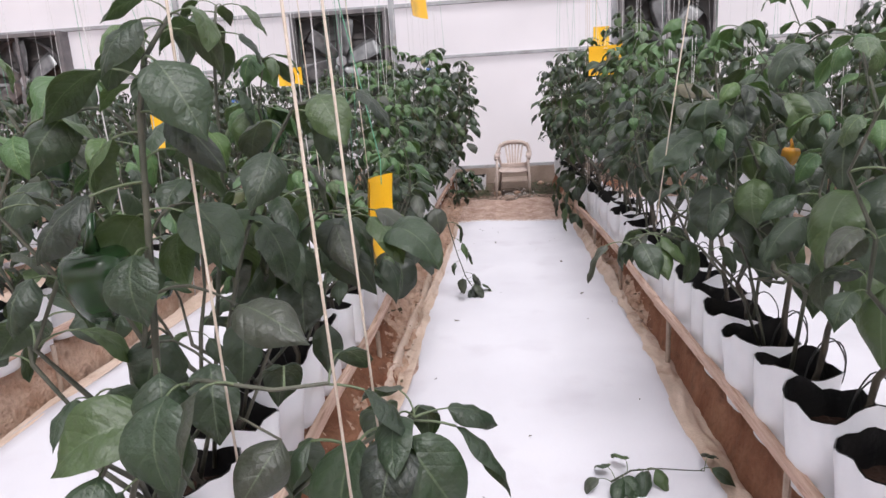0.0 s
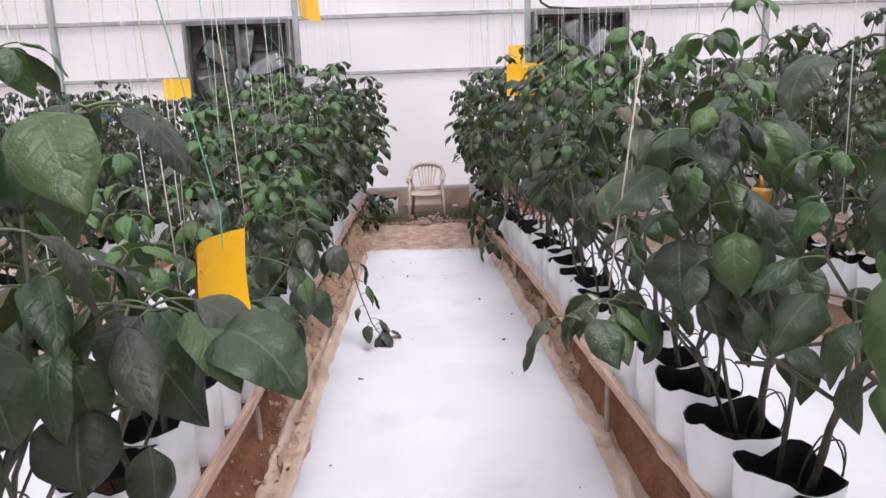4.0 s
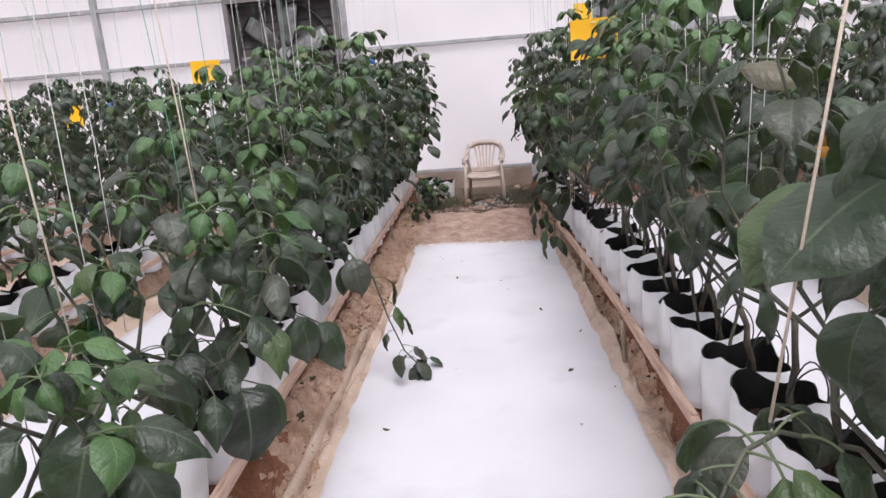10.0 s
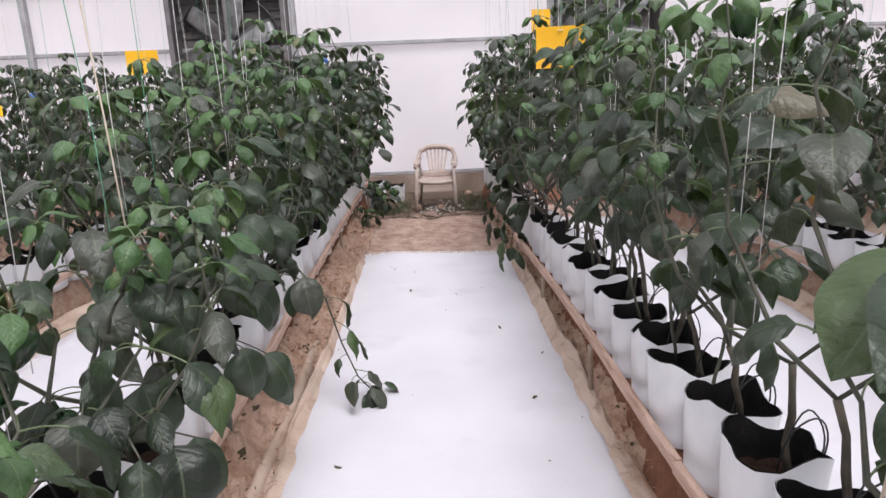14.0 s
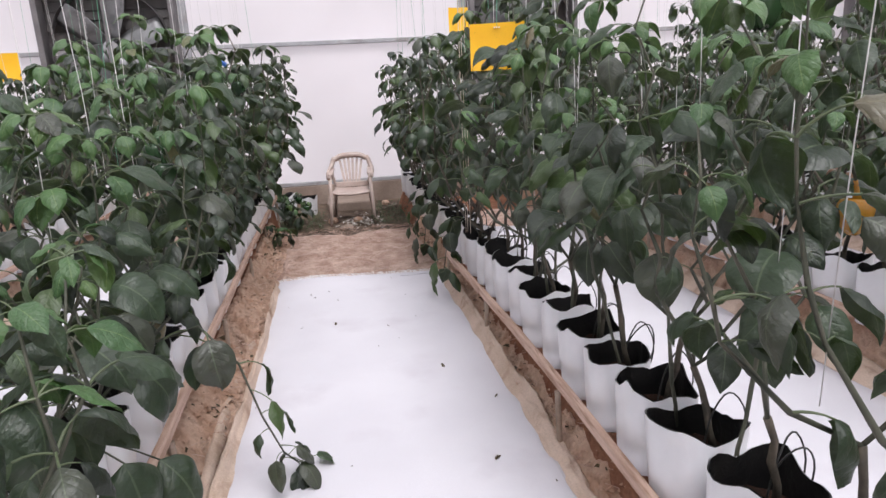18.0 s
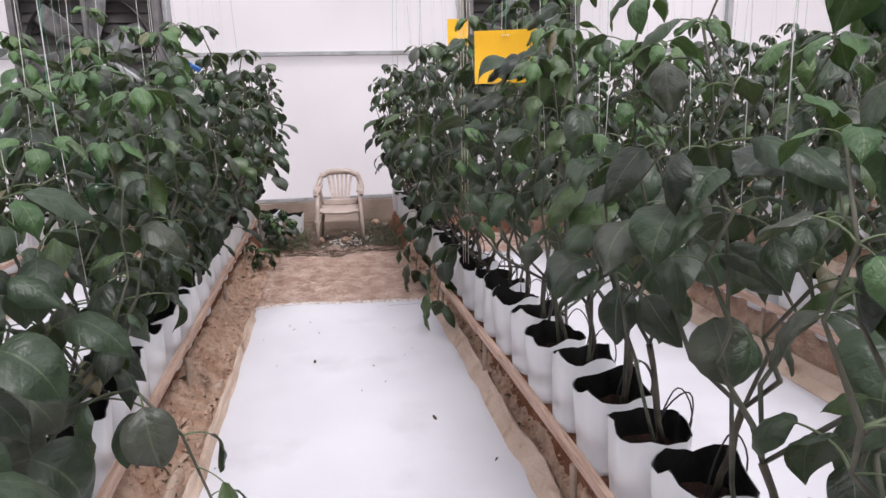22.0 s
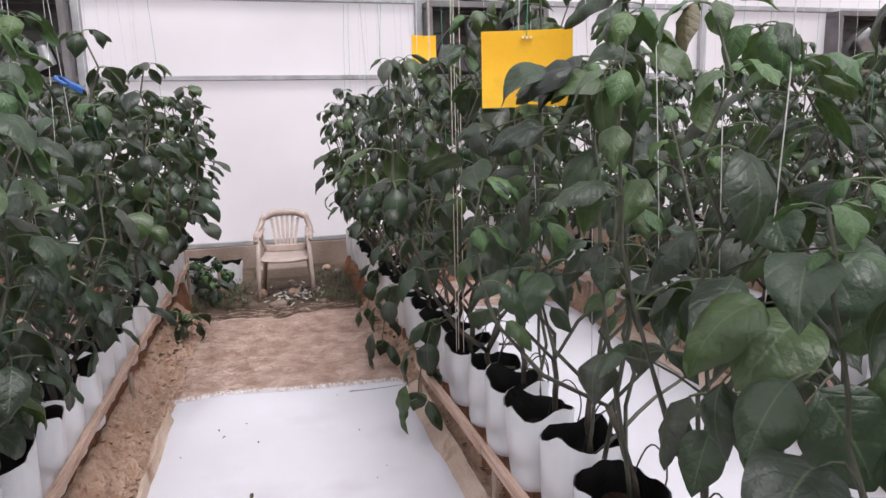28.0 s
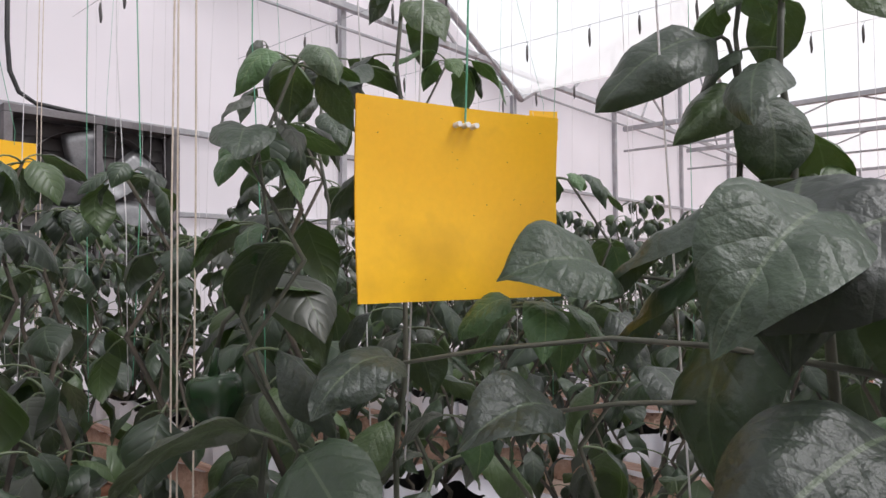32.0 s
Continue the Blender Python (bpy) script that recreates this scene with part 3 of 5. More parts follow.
# ---- bag rows: low bed, timber edge on stakes ----
def bag_row_bed(cx, y0, y1, fine):
    def ridge(u, v):
        w, k = 2 * u - 1, abs(2 * u - 1)
        z = BENCH - 0.004 + 0.006 * noise.noise((u * 3, v * 50, cx)) if k < 0.7 else -0.03 - 0.12 * (k > 0.95) + 0.03 * noise.noise((u * 4, v * 90, cx))
        return cx + w * (0.125 if k < 0.7 else 0.15) + 0.012 * noise.noise((u * 5, v * 60, cx)), y0 + (y1 - y0) * v, z - (sink(cx, y0 + (y1 - y0) * v) if k < 0.7 else 0)

    setting("bed", Shape().sheet(8, 110, ridge), SOIL if fine else TRENCH, "low ridge of reddish soil under the grow bags", "bed", True)
    for sgn in (-1, 1):
        x = cx + sgn * 0.135

        def skew(y):
            """The battens beside the path do not run quite true to the rows."""
            if cx == ROW_R and sgn < 0:
                return 0.02 - 0.0145 * (min(y, 7.2) - 2.3)
            return 0.035 - 0.012 * (min(max(y, 4.0), 8.0) - 4.0) if cx == ROW_L and sgn > 0 else 0.0

        near = fine and sgn * cx < 0
        rail = thing("timber_edge", "raw timber batten along the grow bags, on short stakes", "batten", group="timber edges")
        cuts, y, stop = [], y0, (7.6 if cx == ROW_R and sgn < 0 else y1)
        while y < stop - 0.1:
            e = min(stop, y + rng.uniform(2.2, 2.9))
            cuts.append((y, e))
            y = e
        for a, b in cuts:
            dz, dx = rng.uniform(-0.008, 0.008), rng.uniform(-0.006, 0.006)
            s, pts, n = Shape(), [], 8
            z0, z1 = (0.246, 0.286) if cx > 0 else (0.28, 0.32)
            for i in range(n + 1):
                yy = a + 0.003 + (b - a - 0.006) * i / n
                ox, oz = dx + skew(yy) + 0.011 * noise.noise((yy * 1.3, cx, sgn)), dz - sink(cx, yy) + 0.007 * noise.noise((yy * 1.1, cx + 5, sgn))
                pts += [(x - 0.015 + ox, yy, z0 + oz), (x + 0.015 + ox, yy, z0 + oz), (x + 0.015 + ox, yy, z1 - 0.005 + oz), (x + 0.011 + ox, yy, z1 + oz), (x - 0.011 + ox, yy, z1 + oz), (x - 0.015 + ox, yy, z1 - 0.005 + oz)]
            fs = [(i * 6 + j, i * 6 + (j + 1) % 6, i * 6 + 6 + (j + 1) % 6, i * 6 + 6 + j) for i in range(n) for j in range(6)] + [(5, 4, 3, 2, 1, 0), tuple(n * 6 + j for j in range(6))]
            part("plank", s.add(pts, fs), TIMBER, rail)
        y = y0 + 0.35
        while y < stop and (near or abs(cx) < 3.5):
            part("stake", Shape().tube([(x + skew(y) + 0.004, y, FLOOR_Z - 0.05), (x + skew(y) + rng.uniform(-0.008, 0.008), y + rng.uniform(-0.02, 0.02), 0.24 - sink(cx, y))], 0.013, 7), STAKE, rail)
            y += rng.uniform(1.2, 1.45)


for i, cx in enumerate(ROWS_X):
    bag_row_bed(cx, -0.6, 10.6 if cx == ROW_L else 11.9, abs(cx) < 1)


# ---- grow bags ----
def grow_bag(seed):
    r = random.Random(seed)
    bag = thing("grow_bag", "white plastic grow bag, black inside, filled with peat", "grow bag", group="grow bags")
    n, levels = 28, 9
    rad = r.uniform(0.116, 0.125)
    ragged = [r.uniform(-0.012, 0.02) for _ in range(n)]
    corner = [r.uniform(0, 6.28) for _ in range(2)]

    def ringpt(a, z, grow):
        sq = 1 - (0.05 + 0.5 * max(0, z - 0.13)) * math.cos(4 * a)
        wr = 1 + 0.02 * noise.noise((3 * math.cos(a), 3 * math.sin(a), z * 14 + seed)) + 0.012 * math.sin(9 * a + seed) * (z < 0.08)
        return rad * grow * sq * wr * math.cos(a), rad * grow * sq * wr * math.sin(a)

    peak = [r.uniform(0.0, 0.045) for _ in range(4)]
    top = [0.27 + 0.35 * ragged[j] + sum(peak[c] * max(0, math.cos(2 * math.pi * (j / n - c / 4 - 0.125) + 0.3 * corner[0])) ** 10 for c in range(4)) + 0.008 * math.sin(4 * math.pi * j / n + corner[1]) for j in range(n)]
    verts, faces = [], []
    for i in range(levels + 1):
        for j in range(n):
            a, t = 2 * math.pi * j / n, i / levels
            z = t * top[j]
            x, y = ringpt(a, z, 0.93 + 0.09 * math.sin(min(1, t * 1.5) * 1.6) + (0.05 * (t - 0.8) if t > 0.8 else 0))
            verts.append((x, y, z))
    faces += [(i * n + j, i * n + (j + 1) % n, (i + 1) * n + (j + 1) % n, (i + 1) * n + j) for i in range(levels) for j in range(n)]
    faces.append(tuple(range(n))[::-1])
    part("sleeve", Shape().add(verts, faces), POLY_WHITE, bag, smooth=True)
    iv = []
    for i in range(4):
        for j in range(n):
            a, t = 2 * math.pi * j / n, i / 3
            x, y = ringpt(a, top[j], 1.0)
            sc = (0.985, 0.96, 0.94, 0.92)[i]
            iv.append((x * sc, y * sc, top[j] + 0.002 + (0.17 - top[j]) * t))
    part("liner", Shape().add(iv, [(i * n + j, (i + 1) * n + j, (i + 1) * n + (j + 1) % n, i * n + (j + 1) % n) for i in range(3) for j in range(n)]), POLY_BLACK, bag, "black inside of the bag", True)
    soil = [(0, 0, 0.195)] + [(q * rad * math.cos(2 * math.pi * j / n), q * rad * math.sin(2 * math.pi * j / n), 0.185 + 0.014 * noise.noise((9 * q * math.cos(j), 9 * q * math.sin(j), seed))) for q in (0.5, 0.93) for j in range(n)]
    part("peat", Shape().add(soil, [(0, 1 + j, 1 + (j + 1) % n) for j in range(n)] + [(1 + j, 1 + n + j, 1 + n + (j + 1) % n, 1 + (j + 1) % n) for j in range(n)]), PEAT, bag, smooth=True)
    return bag


bags = [grow_bag(s) for s in range(6)]
used = set()
BAG_Z, STEP, WIRE = BENCH, 0.275, 3.95
bag_spots = {}
for ri, cx in enumerate(ROWS_X):
    spots = []
    y = -0.425 if cx == ROW_R else -0.3 + rng.uniform(0, 0.2)
    end = 10.45 if cx == ROW_L else 11.8
    while y < end:
        spots.append(y)
        i = rng.randrange(6)
        if abs(cx) > 5:
            y += 0.4
            continue
        m = pose(cx + rng.uniform(-0.012, 0.012), y, BAG_Z - sink(cx, y), rng.uniform(-3, 3), rng.uniform(-3, 3), 90 * rng.randrange(4) + rng.uniform(-14, 14))
        if i in used:
            copy_thing(bags[i], m)
        else:
            bags[i].matrix_basis = m
            used.add(i)
        y += STEP + rng.uniform(-0.02, 0.025) * (cx != ROW_R) + (0.006 if cx == ROW_R else 0)
    bag_spots[ri] = spots
    if abs(cx) > 5:
        tops, hollow = Shape(), Shape()
        for y in spots:
            q = rng.uniform(0.12, 0.135)
            tops.tube([(cx, y, BAG_Z), (cx, y, BAG_Z + 0.1), (cx, y, BAG_Z + 0.25)], [q * 0.95, q, q * 1.02], 14, False)
            hollow.tube([(cx, y, BAG_Z + 0.251), (cx, y, BAG_Z + 0.2)], [q, q * 0.9], 14)
        row = thing("grow_bag_row", "distant row of white grow bags with black insides", "grow bags", kind="stuff")
        part("sleeves", tops, POLY_WHITE, row, smooth=True)
        part("liners", hollow, POLY_BLACK, row, smooth=True)


# ---- pepper plants ----
def leaf_shape(r, cols=8, rows=11, petiole=True):
    """A pepper leaf of length 1 that grows out along +Y from an arching stalk: ovate, pointed, grooved at the midrib, its margins rolled down."""
    s = Shape()
    wide, fold, cup = r.uniform(0.52, 0.76), r.uniform(0.15, 0.55), r.uniform(-0.95, -0.35)
    bend, curl, ph = r.uniform(0.7, 1.7), r.uniform(-0.35, 0.35), r.uniform(0, 6)
    lobe = r.uniform(0.52, 0.64)
    stalk = r.uniform(0.32, 0.6) if petiole else 0.02
    up = r.uniform(0.35, 0.95)
    pts, ang, pos = [Vector((0, 0, 0))], up, Vector((0, 0, 0))
    for _ in range(4):
        pos = pos + Vector((0, math.cos(ang), math.sin(ang))) * stalk / 4
        ang -= up * 0.3
        pts.append(pos.copy())
    if petiole:
        k0 = len(s.v)
        s.tube(pts, [0.021, 0.017, 0.016, 0.015, 0.015], 4, False)
        s.uv += [(-0.5, 0.5)] * (len(s.v) - k0)
    spine, axes = [], []
    for i in range(rows + 1):
        t = i / rows
        spine.append(pos.copy())
        d = Vector((curl * t * 0.6, math.cos(ang), math.sin(ang))).normalized()
        axes.append(d)
        pos = pos + d / rows
        ang -= bend / rows * (1.5 - t)
    verts, uvs = [], []
    for i in range(rows + 1):
        t = i / rows
        w = 0.5 * wide * min(1.0, (t ** lobe) * ((1 - t) ** 0.86) / 0.375) * (1 - 0.34 * max(0, t - 0.66) / 0.34) if 0 < i < rows else (0.02 if i == 0 else 0.003)
        d = axes[i]
        side = Vector((1, 0, 0)) - d * d.x
        side.normalize()
        nrm = side.cross(d).normalized()
        for j in range(cols + 1):
            u = 2 * j / cols - 1
            wave = 0.045 * math.sin(t * 7 + ph + (2 if u > 0 else 0)) * abs(u) ** 1.5 + 0.02 * math.sin(t * 19 + ph * 2 + 1.5 * abs(u)) * math.sin(math.pi * min(1, abs(u)))
            p = spine[i] + side * u * w * (1 - 0.2 * abs(u) * abs(cup)) + nrm * (abs(u) * w * fold + cup * w * u * u + wave * (0 < i < rows))
            verts.append(p)
            uvs.append((t, 0.5 + 0.5 * u))
    w_ = cols + 1
    s.add(verts, [(i * w_ + j, i * w_ + j + 1, (i + 1) * w_ + j + 1, (i + 1) * w_ + j) for i in range(rows) for j in range(cols)], uvs)
    return s


leaf_rng = random.Random(21)
LEAF_SHAPES = [leaf_shape(leaf_rng) for _ in range(18)]
LOW_SHAPES = [leaf_shape(leaf_rng, 4, 6) for _ in range(12)]
LEAF_MESHES = [s.mesh("leaf", LEAF, True) for s in LEAF_SHAPES]
YOUNG_MESHES = [leaf_shape(leaf_rng).mesh("leaf", LEAF_YOUNG, True) for _ in range(5)]
DRY_MESHES = [leaf_shape(leaf_rng).mesh("leaf", LEAF_DRY, True) for _ in range(3)]
LOW_ARRAYS = [(np.array(s.v), s.f, s.uv) for s in LOW_SHAPES]


def pepper_mesh(seed, ripe):
    r = random.Random(seed)
    s, n, m = Shape(), 24, 11
    ln, rad = r.uniform(0.085, 0.1), r.uniform(0.036, 0.043)
    verts = []
    for i in range(m + 1):
        t = i / m
        prof = rad * (math.sin(math.pi * (0.06 + 0.9 * t) ** 0.62) ** 0.55)
        for j in range(n):
            a = 2 * math.pi * j / n
            q = prof * (1 + 0.10 * math.cos(4 * a + seed) * (0.5 + 0.5 * t) + 0.02 * math.cos(a * 3))
            verts.append((q * math.cos(a), q * math.sin(a), -0.02 - ln * t + (0.012 * (1 - math.cos(4 * a + seed)) * (t > 0.95)) - 0.012 * (1 - q / rad) * (t < 0.1)))
    s.add(verts, [(i * n + j, (i + 1) * n + j, (i + 1) * n + (j + 1) % n, i * n + (j + 1) % n) for i in range(m) for j in range(n)] + [tuple(range(n)), tuple(range(m * n, m * n + n))[::-1]])
    s.tube([(0, 0, -0.028), (0.003, 0, -0.005), (0.012, 0.004, 0.02)], [0.012, 0.006, 0.005], 7)
    return s.mesh("pepper", FRUIT_YELLOW if ripe else FRUIT_GREEN, True)


PEPPERS = [pepper_mesh(s, False) for s in range(4)]
RIPE = [pepper_mesh(9, True)]


def skeleton_of(r, h, reach, low, grow=1.0, thick=0.75):
    """Branches of one plant as lists of points, and the nodes where leaves sit: (place, azimuth, size, kind)."""
    fork = r.uniform(0.10, 0.26) + (0.1 if thick < 0.6 else 0)
    main = [Vector((0, 0, 0.0))]
    lean = Vector((r.uniform(-0.05, 0.05), r.uniform(-0.05, 0.05), 0)) * (1.8 if thick < 0.6 else 1)
    for i in range(1, 5):
        t = i / 4
        main.append(Vector((lean.x * t + r.uniform(-0.012, 0.012), lean.y * t + r.uniform(-0.012, 0.012), fork * t)))
    branches, nodes = [], []
    count = r.choice((3, 3, 4)) if thick > 0.65 else r.choice((2, 3))
    a0 = r.uniform(0, 6.28)
    for b in range(count):
        az = a0 + 2 * math.pi * b / count + r.uniform(-0.4, 0.4)
        out, top = r.uniform(0.14, 0.32) * reach, h * r.uniform(0.78, 1.0)
        p, pts = main[-1].copy(), [main[-1].copy()]
        n = max(4, int((top - fork) / 0.115))
        for i in range(1, n + 1):
            t = i / n
            rad = out * (1 - math.exp(-3.6 * t)) * (1 - 0.2 * max(0, t - 0.6))
            z = fork + (top - fork) * t
            zig = (0.04 if thick < 0.6 else 0.028) * (-1) ** i
            p = Vector((main[-1].x + rad * math.cos(az) + zig * math.sin(az) + r.uniform(-0.01, 0.01), main[-1].y + rad * math.sin(az) - zig * math.cos(az) + r.uniform(-0.014, 0.014), z))
            pts.append(p)
            if z > low:
                size = grow * r.uniform(0.11, 0.185) * (0.8 + 0.2 * r.random()) * (1.0 - 0.45 * max(0, (t - 0.7) / 0.3))
                base = i * 2.4 + az + r.uniform(-0.5, 0.5)
                nodes.append((p, base, size, "leaf", b))
                if r.random() < thick * (1.0 if t < 0.72 else 0.55):
                    nodes.append((p, base + 2.2 + r.uniform(-0.5, 0.5), size * r.uniform(0.7, 1.05), "leaf", b))
                if r.random() < (thick - 0.25) * (1.0 if t < 0.72 else 0.4):
                    nodes.append((p, base - 2.0 + r.uniform(-0.5, 0.5), size * r.uniform(0.6, 0.9), "leaf", b))
                if r.random() < 0.04:
                    nodes.append((p, base + 1, 1.0, "fruit", b))
        for q in range(7):
            nodes.append((pts[-1] if q < 5 else pts[-2], q * 1.3 + az, grow * r.uniform(0.05, 0.1), "young", b))
        branches.append(pts)
    return main, branches, nodes


def leaf_pose(p, az, size, r, tilt):
    return Matrix.Translation(p) @ Matrix.Rotation(az - math.pi / 2, 4, "Z") @ Matrix.Rotation(tilt, 4, "X") @ Matrix.Rotation(r.uniform(-0.45, 0.45), 4, "Y") @ Matrix.Diagonal((size, size, size, 1))


def plant_stems(plant, main, branches):
    part("stem", Shape().tube(main, [0.0125, 0.0098, 0.0112, 0.0094, 0.0104], 7), BARK, plant, smooth=True)
    made = []
    for pts in branches:
        k = len(pts) - 1
        made.append(part("branch", Shape().tube(pts, [0.0066 * (1 - 0.68 * i / k) * (1.18 if i % 2 else 0.9) for i in range(k + 1)], 6), STEM, plant, smooth=True))
    return made


def near_plant(x, y, h, seed, low=0.35, reach=1.0, clear=0.45, grow=1.0):
    """A plant beside the path: stem, branches, and every leaf and fruit a part of its own."""
    r = random.Random(seed)
    plant = thing("pepper_plant", "tall dark-green bell pepper plant growing in a white bag", "plant", pose(x, y, BAG_Z + 0.2), "pepper plants")
    main, branches, nodes = skeleton_of(r, h, reach, low, grow, 0.52 if x > 0 else 0.66)
    made = plant_stems(plant, main, branches)
    if x < 0 and y > 4.6:
        for _ in range(3):
            bi = r.randrange(len(branches))
            i = r.randrange(1, min(4, len(branches[bi])))
            nodes.append((branches[bi][i], r.uniform(-1.1, 0.9), r.uniform(0.12, 0.17), "hanging", bi))
    for p, az, size, kind, bi in nodes:
        if kind == "fruit" and x > 0:
            continue
        if kind == "fruit":
            part("pepper", r.choice(PEPPERS), None, made[bi], m=Matrix.Translation(p + Vector((0.03 * math.cos(az), 0.03 * math.sin(az), -0.01))) @ pose(0, 0, 0, r.uniform(-12, 12), r.uniform(-12, 12), r.uniform(0, 360)))
            continue
        tip_x = x + p.x + 1.25 * size * math.cos(az)
        if x < 0 and y < 4.6 and tip_x < -1.05 and p.z < 0.4:
            continue
        if x > 0 and p.z < 0.5 and tip_x < 0.8:
            continue
        if abs(tip_x) < clear or tip_x * x < 0:
            az = math.pi - az
        meshes = YOUNG_MESHES if kind == "young" else (DRY_MESHES if r.random() < 0.015 else LEAF_MESHES)
        part("leaf", r.choice(meshes), None, made[bi], m=leaf_pose(p, az, size, r, r.uniform(-1.0, -0.3) if kind == "hanging" else r.uniform(-0.5, 0.25)))
    return plant


def far_plant_parts(seed, h, low=0.2):
    r = random.Random(seed)
    plant = thing("pepper_plant", "dark-green bell pepper plant in a grow bag", "plant", group="pepper plants")
    main, branches, nodes = skeleton_of(r, h, 1.45, low)
    wood = Shape().tube(main, 0.0105, 6)
    for pts in branches:
        wood.tube(pts, [0.0085 * (1 - 0.68 * i / (len(pts) - 1)) for i in range(len(pts))], 5)
    part("stem", wood, BARK, plant, smooth=True)
    vs, fs, uvs, k = [], [], [], 0
    for p, az, size, kind, _ in nodes:
        if kind == "fruit":
            continue
        m = np.array(leaf_pose(p, az, size * 1.12, r, r.uniform(-0.85, 0.1)))
        v, f, uv = r.choice(LOW_ARRAYS)
        vs.append(v @ m[:3, :3].T + m[:3, 3])
        fs += [tuple(i + k for i in q) for q in f]
        uvs += uv
        k += len(v)
    s = Shape()
    s.v, s.f, s.uv = [tuple(p) for p in np.concatenate(vs)], fs, uvs
    part("crown", s, LEAF, plant, smooth=True)
    return plant


def height_at(cx, y):
    """Plants differ in height along the rows and grow taller towards the end wall."""
    jit = 0.1 * noise.noise((y * 1.7, cx, 3)) + 0.14 * noise.noise((y * 6.1, cx, 8))
    if cx > 0:
        return 0.5 if cx < 1 and 2.85 < y < 3.15 else 1.04 + jit if cx < 1 and 5.55 < y < 6.3 else 1.06 + 0.062 * min(y, 7.5) + (1.3 * jit if y < 7 else 0.5 * jit)
    if cx < -1:
        return 0.97 + 0.05 * y + jit
    if y < 2.5:
        return 1.16 + jit
    return 0.7 + 0.11 * (y - 2.5) + jit if y < 4.4 else min(1.52, 1.1 + 0.18 * (y - 4.4)) + jit


# the last four, bare below, stand in the row beside the path
far_pool = [far_plant_parts(500 + i, 1.42, 0.2 if i < 9 else 0.42) for i in range(13)]
fresh = set()
seed = 1000
for ri, cx in enumerate(ROWS_X):
    for y in bag_spots[ri]:
        seed += 1
        if abs(cx) < 1:
            if y < 0.95 or (cx < 0 and y < 1.75):
                continue
            if y < 6.8:
                near_plant(cx + (0.02 if cx < 0 else 0.05), y, height_at(cx, y), seed, low=(0.12 if y > 5.0 else 0.26 if y > 3.6 else 0.32 if y > 2.7 else 0.46) if cx < 0 else 0.22 if y < 3.8 else 0.45, reach=1.45 if cx < 0 else 1.35, clear=0.36 if cx < 0 else 0.48, grow=1.2 if y < 4.4 else 1.15)
                continue
        if y < 1.2 or (abs(cx) < 1 and y > 11.2):
            continue
        i = 9 + seed % 4 if cx == ROW_R else rng.randrange(9)
        sc = height_at(cx, y) / 1.42 * rng.uniform(0.9, 1.08)
        m = pose(cx, y, BAG_Z + 0.2 - sink(cx, y), 0, 0, rng.uniform(0, 360))
        if i in fresh:
            ob = copy_thing(far_pool[i], m)
        else:
            ob, far_pool[i].matrix_basis = far_pool[i], m
            fresh.add(i)
        ob.scale = (sc * (1.45 if cx < 0 and y > 8.5 else 1.2 if cx < 0 else 1.0), sc * 1.15, sc) if abs(cx) < 1 else (sc * 1.05, sc * 1.05, sc)


# ---- strings that hold the plants ----
def twine(a, b, radius, material, label, sway=0.01):
    a, b = Vector(a), Vector(b)
    pts = [a.lerp(b, t / 6) + Vector((rng.uniform(-sway, sway), rng.uniform(-sway, sway), 0)) * (0 < t < 6) for t in range(7)]
    return tagged(part("trellis_string", Shape().tube(pts, radius, 5), material, smooth=True), label, "string", "trellis strings")


for ri, cx in enumerate(ROWS_X):
    tagged(part("crop_wire", Shape().tube([(cx, Y0, WIRE), (cx, WALL_Y - 0.1, WIRE)], 0.0025, 5), STEEL), "thin steel wire stretched above the plant row", "wire", "crop wires")
    for y in bag_spots[ri]:
        if y < 1.2 or abs(cx) > 5 or (cx == ROW_R and 2.85 < y < 3.15):
            continue
        h = height_at(cx, y)
        tw, lb = (TWINE_GREEN, "green twine hanging down to a plant") if rng.random() < 0.22 else (TWINE_THIN, "thin white twine hanging down to a plant")
        twine((cx, y + rng.uniform(-0.1, 0.1), WIRE), (cx + rng.uniform(-0.12, 0.12), y + rng.uniform(-0.05, 0.05), 0.42 + h * rng.uniform(0.3, 0.65)), 0.0013, tw, lb)


